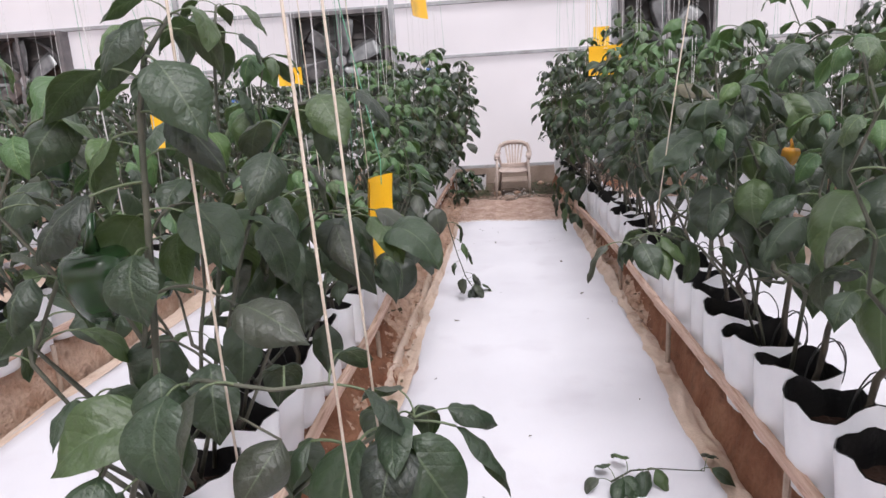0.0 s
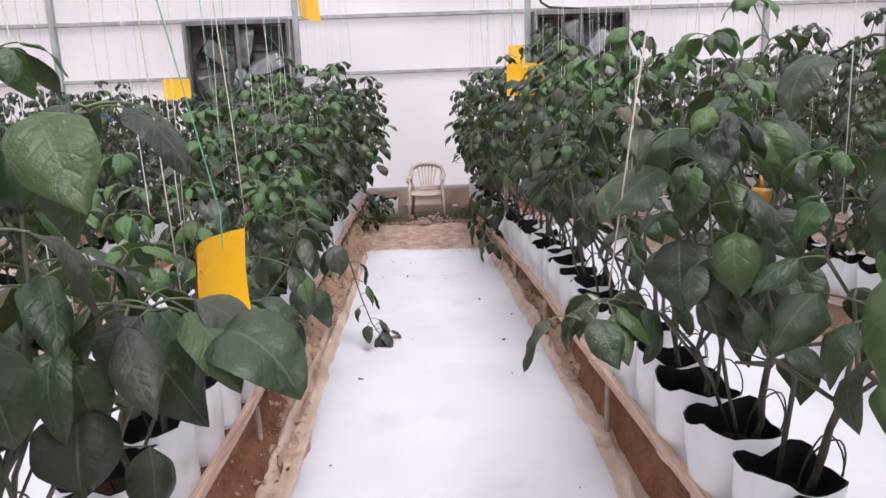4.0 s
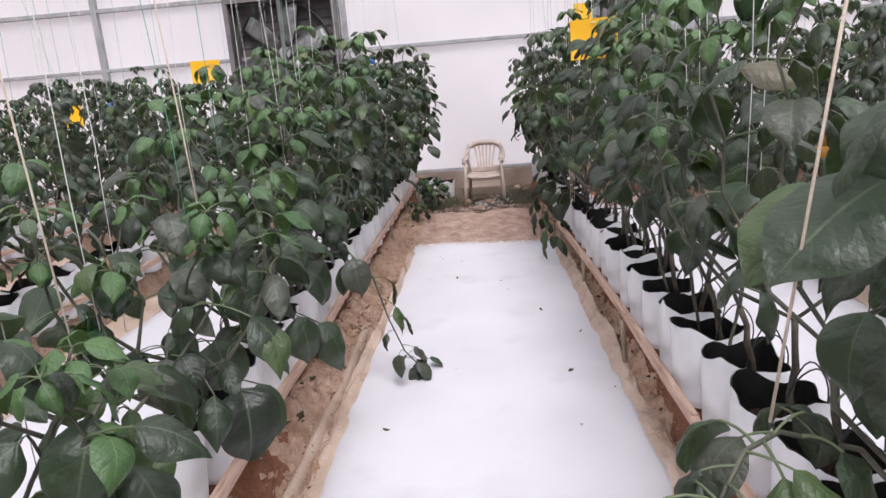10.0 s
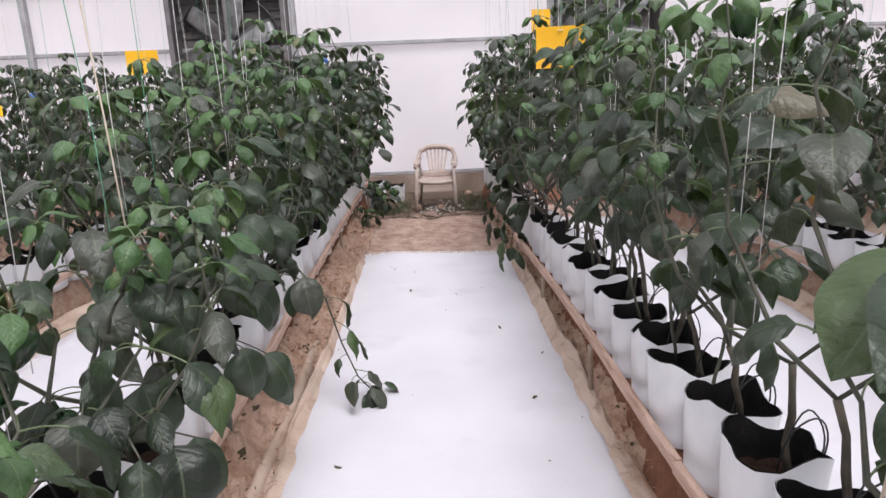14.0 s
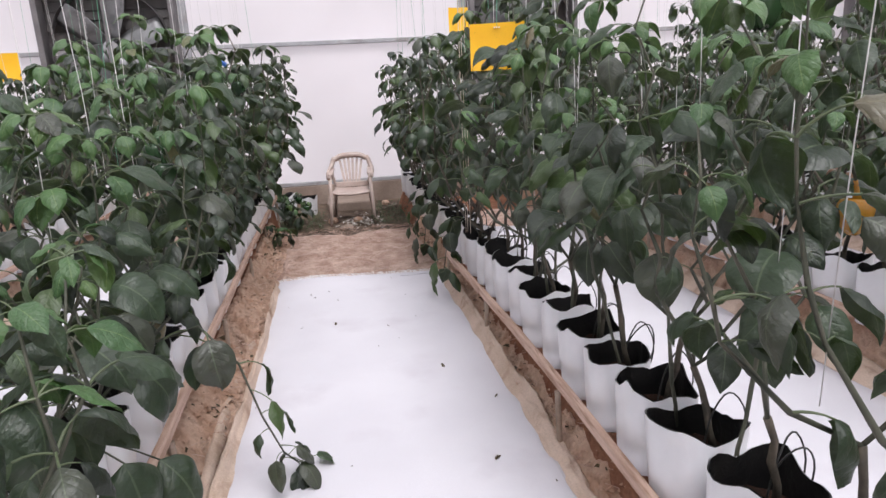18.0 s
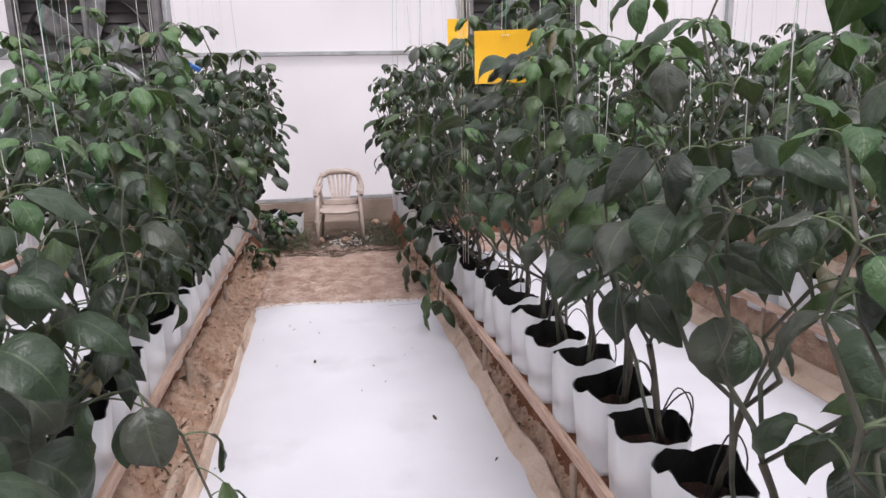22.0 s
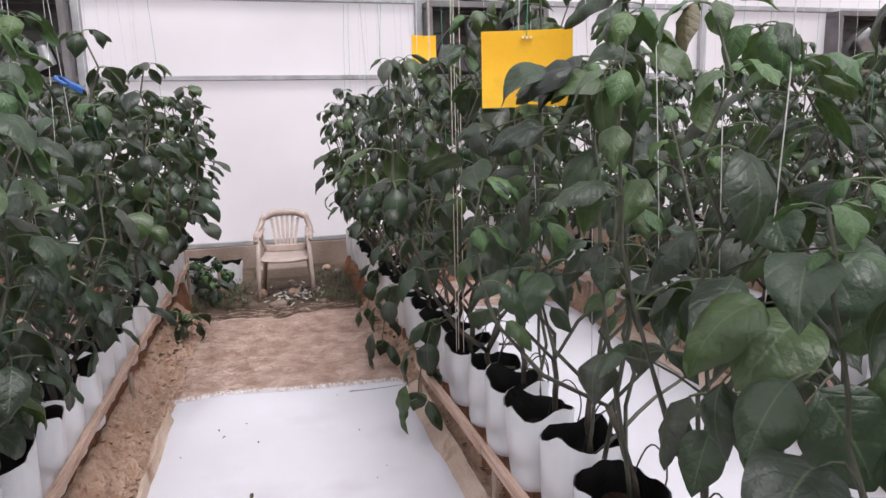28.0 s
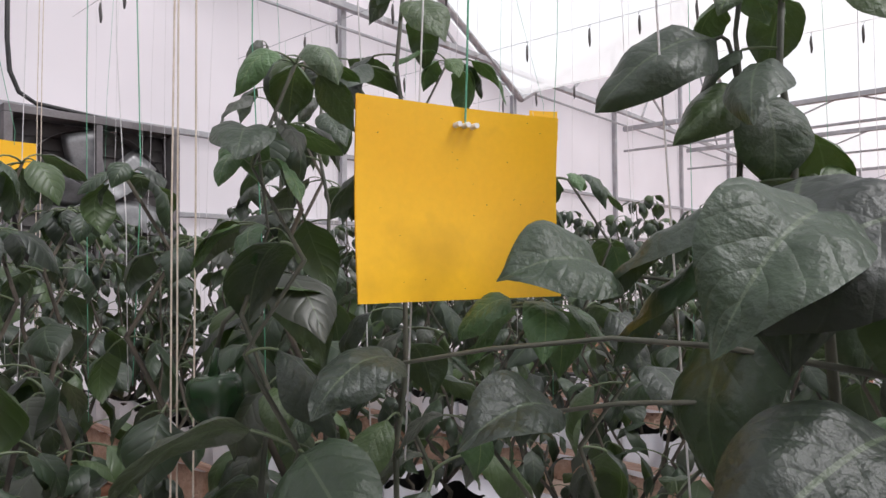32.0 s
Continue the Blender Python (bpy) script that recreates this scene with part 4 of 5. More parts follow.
# ---- yellow sticky cards ----
def sticky_card(x, y, z, w, h, turn, bow=0.012):
    card = thing("sticky_trap", "yellow sticky insect card hanging among the plants", "insect trap", pose(x, y, z, 0, 0, turn), "sticky traps")
    part("card", Shape().sheet(8, 8, lambda u, v: ((u - 0.5) * w, bow * math.sin(math.pi * u) + 0.008 * math.sin(3 * v), (v - 0.5) * h), 0.0).sheet(8, 8, lambda u, v: ((0.5 - u) * w, 0.003 + bow * math.sin(math.pi * u) + 0.008 * math.sin(3 * v), (v - 0.5) * h)), YELLOW, card, smooth=True)
    dots = Shape()
    r = random.Random(int(x * 100))
    for _ in range(26):
        u, v, q = r.random(), r.random(), r.uniform(0.0005, 0.0011)
        c = Vector(((u - 0.5) * w * 0.96, bow * math.sin(math.pi * u) + 0.008 * math.sin(3 * v) - 0.001, (v - 0.5) * h * 0.96))
        dots.add([c + Vector((q * math.cos(k), 0, q * math.sin(k) * 0.7)) for k in (0, 1, 2, 3, 4, 5)], [(0, 1, 2, 3, 4, 5)])
    tagged(part("insects", dots, SPECK, card, "tiny dark insects stuck to the card"), kind="stuff")
    row_x = min(ROWS_X, key=lambda q: abs(q - x))
    up = pose(x, y, z, 0, 0, turn).inverted() @ Vector((row_x, y, WIRE))
    part("hanger", Shape().tube([(0, 0.004, h / 2 - 0.02), (0.002, 0.002, h / 2 + 0.05), up], 0.0014, 5), TWINE_GREEN, card)
    return card


big = sticky_card(0.77, 6.23, 1.652, 0.285, 0.235, -20, 0.006)
for dx in (-0.012, 0.0, 0.012):
    part("punched_hole", Shape().tube([(dx, -0.004, 0.095), (dx, 0.008, 0.095)], 0.0035, 8), POLY_WHITE, big)
sticky_card(1.2, 9.42, 2.085, 0.2, 0.23, 5)
sticky_card(-0.52, 4.25, 1.98, 0.22, 0.25, 75)
sticky_card(-2.71, 8.75, 1.79, 0.29, 0.22, 8)
near_card = sticky_card(-0.455, 2.41, 1.085, 0.235, 0.235, 84, 0.03)
ring = [((0.22 + 0.035 * math.cos(a) - 0.5) * 0.235, 0.03 * math.sin(math.pi * 0.22) + 0.0052, (0.76 + 0.035 * math.sin(a) - 0.5) * 0.235) for a in [i * 0.5 for i in range(12)]]
part("stamp", Shape().tube(ring, 0.0006, 4), CLAY, near_card, "faint brown ring stamped on the card", True)
sticky_card(4.8, 8.63, 2.72, 0.25, 0.24, -35)
sticky_card(-2.1, 4.4, 1.32, 0.22, 0.2, 20)
sticky_card(-3.9, 8.2, 1.45, 0.25, 0.2, 10)


# ---- the chair at the end of the path ----
def garden_chair(m):
    ch = thing("garden_chair", "dusty pale plastic garden chair with armrests and slatted back", "chair", m)
    seat_z, w, d = 0.43, 0.22, 0.2
    part("seat", Shape().sheet(10, 8, lambda u, v: ((u - 0.5) * 2 * w * (0.92 + 0.1 * (1 - v)), (v - 0.5) * 2 * d, seat_z + 0.02 * (2 * u - 1) ** 2 - 0.012 * math.sin(math.pi * v) - 0.025 * max(0, 0.15 - v) / 0.15), 0.022), PLASTIC, ch, smooth=True)
    for sx in (-1, 1):
        part("leg", Shape().tube([(sx * (w + 0.045), -d - 0.03, 0), (sx * (w + 0.03), -d + 0.0, 0.3), (sx * (w + 0.015), -d + 0.02, 0.645)], [0.019, 0.024, 0.022], 8), PLASTIC, ch, smooth=True)
        part("leg", Shape().tube([(sx * (w + 0.03), d + 0.06, 0), (sx * (w - 0.0), d + 0.02, 0.3), (sx * (w - 0.02), d - 0.01, 0.44)], [0.019, 0.024, 0.022], 8), PLASTIC, ch, smooth=True)
        part("armrest", Shape().sheet(3, 10, lambda u, v: (sx * (w + 0.012 + (u - 0.5) * 0.055), -d - 0.0 + 2.25 * d * v, 0.65 + 0.012 * math.sin(math.pi * v) + 0.03 * v * v), 0.022), PLASTIC, ch, smooth=True)
        part("back_post", Shape().tube([(sx * (w - 0.03), d - 0.02, 0.44), (sx * (w + 0.012), d + 0.02, 0.56), (sx * (w + 0.02), d + 0.03, 0.64)], 0.02, 8), PLASTIC, ch, smooth=True)
    hoop = []
    for i in range(17):
        a = math.pi * i / 16
        cx, sz = math.copysign(abs(math.cos(a)) ** 0.6, math.cos(a)), math.sin(a) ** 0.75
        hoop.append(((w + 0.02 - 0.015 * sz) * cx, d + 0.03 + 0.06 * sz, 0.635 + 0.19 * sz))
    front = [(w + 0.035, -d - 0.01, 0.6), (w + 0.042, -d + 0.06, 0.64), (w + 0.045, -0.02, 0.652), (w + 0.038, d - 0.08, 0.665)]
    hoop = front + [(x, y, z + 0.03 * (0.2 < abs(x))) for x, y, z in hoop[1:-1]] + [(-x, y, z) for x, y, z in front[::-1]]
    part("top_rail", Shape().tube(hoop, [0.023 + 0.012 * math.sin(math.pi * i / (len(hoop) - 1)) for i in range(len(hoop))], 8), PLASTIC, ch, smooth=True)
    for i in range(6):
        u = (i - 2.5) / 2.5
        part("back_slat", Shape().sheet(2, 6, lambda a, v: (u * (0.085 + 0.05 * v) + (a - 0.5) * 0.027, d - 0.015 + 0.1 * v, 0.47 + (0.34 - 0.045 * u * u) * v), 0.0).sheet(2, 6, lambda a, v: (u * (0.085 + 0.05 * v) - (a - 0.5) * 0.027, d - 0.003 + 0.1 * v, 0.47 + (0.34 - 0.045 * u * u) * v)), PLASTIC, ch, smooth=True)
    part("back_apron", Shape().box(-w + 0.02, w - 0.02, d - 0.03, d - 0.008, 0.44, 0.505, 0.006), PLASTIC, ch)
    return ch


garden_chair(pose(0.05, 10.85, FLOOR_Z + 0.005, 0, 0, -4))


# ---- sprigs, fallen and hanging shoots ----
def sprig(name, label, pts, leaves, radius=0.004, grow=1.0):
    """A shoot along pts with leaves at (share of its length, azimuth in degrees, size, tilt)."""
    pts = [Vector(p) for p in pts]
    if abs(pts[0].x) > 0.84 and pts[0].z < 0.45:
        pts[0] = Vector((ROW_L if pts[0].x < 0 else ROW_R, pts[0].y, BENCH + 0.22))
    base = pts[0].copy()
    shoot = thing(name, label, "shoot", pose(*base))
    rel = [p - base for p in pts]
    k = len(rel) - 1
    part("branch", Shape().tube(rel, [radius * (1 - 0.5 * i / k) for i in range(k + 1)], 6), STEM, shoot, smooth=True)
    r = random.Random(int(abs(base.x * 1000)))
    for t, az, size, tilt in leaves:
        f = t * k
        i = min(k - 1, int(f))
        p = rel[i].lerp(rel[i + 1], f - i)
        part("leaf", r.choice(LEAF_MESHES), None, shoot, m=leaf_pose(p, radians(az), size * grow, r, 0.55 * tilt))
    return shoot


TALL = [(0.6, 200, 0.16, -0.5), (0.66, 20, 0.15, -0.5), (0.7, 150, 0.16, -0.5), (0.78, 230, 0.17, -0.6), (0.84, 100, 0.16, -0.5), (0.88, 350, 0.15, -0.6), (0.92, 180, 0.17, -0.3), (0.94, 120, 0.15, -0.3), (0.97, 250, 0.14, -0.5), (0.98, 20, 0.13, -0.5), (1.0, 200, 0.1, -0.3), (1.0, 90, 0.09, -0.3)]
sprig("hanging_shoot", "limp pepper shoot hanging down onto the white cover",
      [(-0.86, 5.05, 0.42), (-0.8, 5.02, 0.66), (-0.62, 4.98, 0.72), (-0.5, 4.95, 0.58), (-0.45, 4.98, 0.36), (-0.4, 5.06, 0.16), (-0.36, 5.16, 0.05)],
      [(0.25, 0, 0.2, -1.1), (0.3, 200, 0.19, -1.0), (0.36, -70, 0.2, -1.1), (0.42, 160, 0.17, -1.0), (0.5, 30, 0.16, -1.1), (0.58, -30, 0.15, -1.1), (0.66, 20, 0.12, -1.0), (0.72, 210, 0.11, -0.9), (0.8, 10, 0.13, -0.9), (0.83, -100, 0.12, -0.8), (0.88, 60, 0.12, -0.6), (0.91, -40, 0.14, -0.7), (0.95, 150, 0.12, -0.6), (0.97, -60, 0.13, -0.4), (1.0, 20, 0.13, -0.2), (1.0, -90, 0.11, -0.3)], 0.006)
sprig("hanging_shoot", "pepper shoot leaning out over the timber edge",
      [(0.86, 9.15, 0.35), (0.76, 9.1, 0.5), (0.64, 9.05, 0.38), (0.6, 9.02, 0.16)],
      [(0.4, 180, 0.12, -0.6), (0.55, 90, 0.12, -0.8), (0.65, 250, 0.12, -0.9), (0.8, 170, 0.11, -1.0), (0.9, 20, 0.11, -1.0), (1.0, 200, 0.1, -1.1), (1.0, 80, 0.1, -0.9)], 0.005, 1.4)
sprig("hanging_shoot", "leafy pepper shoot leaning out over the timber edge, large leaves hanging",
      [(0.9, 3.0, 0.3), (0.78, 2.97, 0.62), (0.6, 2.92, 0.84), (0.46, 2.88, 0.9), (0.38, 2.8, 0.92), (0.32, 2.72, 0.9)],
      [(0.5, 100, 0.15, -0.4), (0.55, -60, 0.17, -0.9), (0.62, 200, 0.14, -0.2), (0.64, 30, 0.15, -0.3), (0.7, -90, 0.15, -0.7), (0.74, 120, 0.14, -0.5), (0.8, -40, 0.13, -0.5), (0.86, 170, 0.13, -0.8), (0.93, -80, 0.14, -0.6), (1.0, -170, 0.15, -0.75), (1.0, 100, 0.13, -0.5)], 0.006)
sprig("leafy_shoot", "pepper shoot with very large dark leaves hanging over the bags",
      [(0.96, 2.72, 0.3), (0.9, 2.74, 0.7), (0.8, 2.78, 1.0), (0.72, 2.8, 1.2), (0.66, 2.82, 1.34)],
      [(0.55, 200, 0.2, -0.8), (0.62, -70, 0.18, -0.9), (0.66, 240, 0.24, -0.9), (0.74, 150, 0.2, -0.8), (0.8, -60, 0.2, -0.8), (0.86, 210, 0.21, -0.7), (0.92, 100, 0.2, -0.6), (0.97, 250, 0.2, -0.5), (1.0, 180, 0.2, -0.4), (1.0, 20, 0.17, -0.4)], 0.008, 0.78)
sprig("fallen_shoot", "wilted pepper shoot lying on the white ground cover",
      [(0.25, 2.7, 0.02), (0.33, 2.75, 0.035), (0.44, 2.77, 0.03), (0.52, 2.76, 0.03), (0.6, 2.77, 0.02)],
      [(0.0, 200, 0.10, 0.2), (0.05, 120, 0.09, 0.2), (0.08, 300, 0.11, 0.2), (0.16, 250, 0.12, 0.2), (0.2, 100, 0.10, 0.2), (0.3, 280, 0.12, 0.2), (0.38, 310, 0.11, 0.2), (0.45, 230, 0.1, 0.2), (0.95, 320, 0.1, 0.2), (1.0, 60, 0.1, 0.2)], 0.004)
for x, y, h, s in ((-0.78, 9.15, 0.28, 31), (-0.66, 10.75, 0.34, 32), (-0.8, 10.95, 0.4, 33), (0.78, 10.3, 0.3, 34)):
    small = near_plant(x, y, h, s, low=0.02, reach=0.7, clear=0.2)
    tagged(small, "small pepper seedling growing at the foot of the bags", "seedling", "seedlings")
    small.matrix_basis = pose(x, y, -0.12 if y > 9.9 else -0.03)

sprig("leafy_shoot", "fresh pepper shoot with drooping leaves beside the timber edge",
      [(-0.86, 1.66, 0.3), (-0.62, 1.6, 0.62), (-0.42, 1.55, 0.8), (-0.31, 1.52, 0.88), (-0.26, 1.5, 0.91)],
      [(0.45, 120, 0.2, -0.5), (0.6, 170, 0.19, -0.5), (0.74, 240, 0.19, -0.6), (0.8, -50, 0.17, -0.7), (0.86, 120, 0.14, -0.4), (0.9, 0, 0.15, -0.6), (0.95, -100, 0.14, -0.6), (0.97, 80, 0.12, -0.3), (1.0, 20, 0.12, -0.1), (1.0, 140, 0.1, 0.3), (1.0, 260, 0.11, 0.1)], 0.006)
sprig("leafy_shoot", "tall pepper shoot with large drooping leaves and a thin stem",
      [(-0.97, 1.6, 0.22), (-0.74, 1.52, 0.7), (-0.69, 1.5, 1.0), (-0.67, 1.5, 1.2), (-0.66, 1.5, 1.31), (-0.65, 1.5, 1.42), (-0.63, 1.5, 1.5), (-0.58, 1.5, 1.56)],
      [(0.2, 250, 0.2, -0.5), (0.3, -60, 0.2, -0.7), (0.44, -90, 0.17, -0.9), (0.5, 150, 0.18, -0.7), (0.52, 10, 0.17, -0.8), (0.58, 220, 0.19, -0.6), (0.62, 60, 0.16, -0.5), (0.68, 180, 0.19, -0.7), (0.72, -20, 0.17, -0.6), (0.8, 190, 0.17, -0.3), (0.84, -40, 0.19, -0.8), (0.9, 150, 0.17, -0.1), (0.93, 30, 0.15, -0.3), (0.97, 230, 0.15, -0.5), (1.0, 100, 0.12, -0.3), (1.0, -30, 0.12, -0.3), (1.0, 200, 0.1, 0.2)], 0.0075, 0.74)
sprig("leafy_shoot", "pepper shoot bending towards the path with long drooping leaves",
      [(-0.95, 2.35, 0.3), (-0.84, 2.28, 0.8), (-0.7, 2.24, 1.06), (-0.58, 2.2, 1.14), (-0.5, 2.18, 1.13)],
      [(0.36, 250, 0.17, -0.7), (0.42, 100, 0.17, -0.6), (0.48, -40, 0.18, -0.8), (0.55, 200, 0.17, -0.7), (0.6, -90, 0.2, -0.8), (0.66, 60, 0.16, -0.5), (0.72, -20, 0.19, -0.7), (0.78, 170, 0.16, -0.5), (0.84, -70, 0.2, -0.7), (0.9, 80, 0.15, -0.4), (0.95, 0, 0.19, -0.5), (1.0, -30, 0.2, -0.5), (1.0, -120, 0.16, -0.7)], 0.0065, 0.8)
sprig("leafy_shoot", "low pepper shoot with broad dark leaves spreading over the bags",
      [(-0.97, 1.64, 0.22), (-0.9, 1.56, 0.72), (-0.76, 1.5, 0.9), (-0.6, 1.46, 1.0), (-0.47, 1.44, 0.99), (-0.38, 1.44, 1.0)],
      [(0.34, -80, 0.15, -0.5), (0.46, -40, 0.16, -0.7), (0.58, -100, 0.17, -0.7), (0.7, 230, 0.16, -0.6), (0.84, 110, 0.14, -0.3), (0.94, 0, 0.14, -0.6), (1.0, 80, 0.11, 0.0)], 0.0065)
sprig("leafy_shoot", "slim pepper shoot with small leaves standing above its neighbours",
      [(-0.97, 2.15, 0.25), (-0.88, 2.12, 0.85), (-0.8, 2.1, 1.25), (-0.79, 2.1, 1.42), (-0.78, 2.1, 1.56), (-0.76, 2.1, 1.66)],
      [(t, a, 0.75 * q, w) for t, a, q, w in TALL], 0.0065)
sprig("leafy_shoot", "arching pepper shoot with dark leaves leaning towards the path",
      [(-0.95, 2.05, 0.3), (-0.82, 2.0, 0.8), (-0.72, 1.98, 1.1), (-0.62, 1.96, 1.32), (-0.55, 1.95, 1.42), (-0.45, 1.94, 1.44)],
      [(0.3, 300, 0.2, -0.6), (0.4, 120, 0.2, -0.5), (0.45, -30, 0.2, -0.7), (0.52, 210, 0.19, -0.7), (0.58, 20, 0.19, -0.7), (0.64, -80, 0.19, -0.6), (0.7, 140, 0.17, -0.4), (0.78, -20, 0.18, -0.6), (0.84, 100, 0.16, -0.3), (0.9, -60, 0.17, -0.6), (0.95, 40, 0.16, -0.5), (1.0, -10, 0.14, -0.5), (1.0, 130, 0.12, -0.2), (1.0, 250, 0.12, -0.3)], 0.007, 0.8)

sprig("leafy_shoot", "leafy pepper shoot with large drooping leaves near the card",
      [(0.95, 5.88, 0.4), (0.94, 5.87, 0.9), (0.9, 5.86, 1.3), (0.87, 5.87, 1.56), (0.86, 5.87, 1.64)],
      [(0.6, 200, 0.17, -0.5), (0.66, 60, 0.17, -0.4), (0.72, 150, 0.19, -0.5), (0.8, 230, 0.18, -0.6), (0.86, 100, 0.18, -0.5), (0.93, 185, 0.21, -0.1), (0.96, 110, 0.17, -0.2), (0.97, 270, 0.17, -0.4), (1.0, 30, 0.14, -0.2)], 0.008)
for y0, z0 in ((7.25, 0.56), (8.3, 0.5)):
    sprig("hanging_shoot", "pepper shoot with dark round leaves hanging over the bags",
          [(0.9, y0, 0.3), (0.76, y0 - 0.03, z0), (0.66, y0 - 0.06, z0 - 0.02), (0.6, y0 - 0.08, z0 - 0.2), (0.57, y0 - 0.1, z0 - 0.36)],
          [(0.3, 180, 0.14, -0.6), (0.45, 90, 0.15, -0.8), (0.55, 250, 0.14, -0.9), (0.65, 170, 0.15, -1.0), (0.75, 40, 0.14, -1.0), (0.85, 200, 0.14, -1.1), (0.95, 300, 0.13, -1.0), (1.0, 180, 0.14, -1.1), (1.0, 80, 0.12, -0.9)], 0.005, 1.25)
for x, y, top in ((0.98, 5.93, 1.93), (1.17, 7.22, 2.17), (0.93, 6.5, 2.04), (1.1, 6.9, 1.95)):
    sprig("leafy_shoot", "tall pepper shoot with drooping leaves among the row",
          [(x + 0.05 * noise.noise((x * 9, y, i * 0.9)) * (i < 14), y + 0.05 * noise.noise((y * 7, x, i * 0.8)), 0.25 + (top - 0.25) * i / 14) for i in range(15)], [(t, a, 0.82 * q, w) for t, a, q, w in TALL], 0.0075)

# ---- shoots whose broad leaves stand out beside the path ----
def blade_mesh(r):
    """A single leaf blade, turned and stretched so that its tip lies at (0, 1, 0)."""
    sh = leaf_shape(r, 10, 14, False)
    ends = [Vector(sh.v[4]), Vector(sh.v[-5])]
    d = ends[1] - ends[0]
    turn = Matrix.Diagonal((1 / d.length,) * 3).to_4x4() @ d.to_track_quat("Y", "Z").to_matrix().inverted().to_4x4() @ Matrix.Translation(-ends[0])
    sh.v = [tuple(turn @ Vector(p)) for p in sh.v]
    return sh.mesh("leaf", LEAF, True)


blade_rng = random.Random(77)
BLADES = [blade_mesh(blade_rng) for _ in range(9)]


def broad_shoot(stem, blades, radius=0.008):
    r = random.Random(int(1000 * stem[0][1]))
    pts = [Vector(p) for p in stem]
    root = pts[0].copy()
    shoot = thing("leafy_shoot", "leafy pepper shoot with broad dark-green leaves on pale stalks", "shoot", pose(*root), "broad-leaved shoots")
    fine = [pts[i].lerp(pts[i + 1], t / 4) + Vector((r.uniform(-0.006, 0.006), r.uniform(-0.006, 0.006), 0)) for i in range(len(pts) - 1) for t in range(4)] + [pts[-1]]
    rel = [p - root for p in fine]
    n = len(rel) - 1
    part("branch", Shape().tube(rel, [0.82 * radius * (1 - 0.6 * i / n) * (1.15 if i % 3 == 0 else 0.92) for i in range(n + 1)], 7), STEM, shoot, smooth=True)
    for base, tip in blades:
        a, b = Vector(base) - root, Vector(tip) - root
        from_stem = min(rel[1:], key=lambda p: (p - a - Vector((0, 0, -0.06))).length)
        mid = from_stem.lerp(a, 0.5) + Vector((0, 0, 0.03))
        part("leaf_stalk", Shape().tube([from_stem, from_stem.lerp(mid, 0.6) + Vector((0, 0, 0.006)), mid, mid.lerp(a, 0.55) + Vector((0, 0, 0.004)), a], [0.0034, 0.003, 0.0027, 0.0025, 0.0024], 5), STEM, shoot, "pale green leaf stalk", True)
        y = (b - a).normalized()
        up = Vector((-0.45 if root.x > 0 else 0.45, -0.5, 0.75))
        z = (up - y * up.dot(y)).normalized()
        x = y.cross(z)
        size = (b - a).length
        m = Matrix.Translation(a) @ Matrix((x, y, z)).transposed().to_4x4() @ Matrix.Diagonal((1.15 * size, size, size, 1))
        part("leaf", r.choice(BLADES), None, shoot, m=m)
    for k in range(6):
        part("leaf", r.choice(YOUNG_MESHES), None, shoot, m=leaf_pose(rel[-1 - k % 2], k * 1.1, r.uniform(0.05, 0.085), r, 0.0))
    return shoot


SOIL_Z = BENCH + 0.21
broad_shoot([(ROW_R, 2.95, SOIL_Z), (0.78, 2.93, 0.75), (0.68, 2.92, 1.1), (0.64, 2.94, 1.45), (0.63, 2.94, 1.55)],
            [((0.6, 2.8, 1.08), (0.59, 2.74, 0.9)), ((0.57, 2.86, 1.26), (0.41, 2.82, 1.14)), ((0.62, 2.92, 1.36), (0.61, 2.86, 1.22)), ((0.55, 2.95, 1.24), (0.42, 2.91, 1.11)),
             ((0.71, 2.9, 1.01), (0.76, 2.86, 0.83)), ((0.9, 2.9, 0.95), (0.91, 2.88, 0.78)), ((0.91, 3.0, 0.99), (0.88, 2.97, 0.84)), ((0.7, 3.0, 1.4), (0.78, 2.95, 1.3))])
broad_shoot([(ROW_R + 0.05, 3.22, SOIL_Z), (0.93, 3.2, 0.75), (0.9, 3.17, 1.0), (0.88, 3.14, 1.3), (0.86, 3.12, 1.5)],
            [((0.86, 3.05, 1.15), (0.93, 3.0, 0.97)), ((0.98, 3.06, 1.1), (1.05, 3.0, 0.95)), ((0.95, 3.0, 0.87), (0.96, 2.96, 0.68)), ((0.84, 3.06, 0.86), (0.87, 3.02, 0.7)), ((0.8, 3.08, 1.22), (0.72, 3.03, 1.08)),
             ((0.76, 3.1, 1.3), (0.68, 3.06, 1.16)), ((0.92, 3.05, 1.36), (0.99, 3.0, 1.22)), ((1.02, 3.1, 1.26), (1.12, 3.04, 1.12)), ((0.7, 3.1, 0.99), (0.66, 3.06, 0.84)), ((0.82, 3.05, 1.44), (0.76, 2.98, 1.32)), ((1.06, 3.08, 0.92), (1.1, 3.0, 0.76))], 0.009)
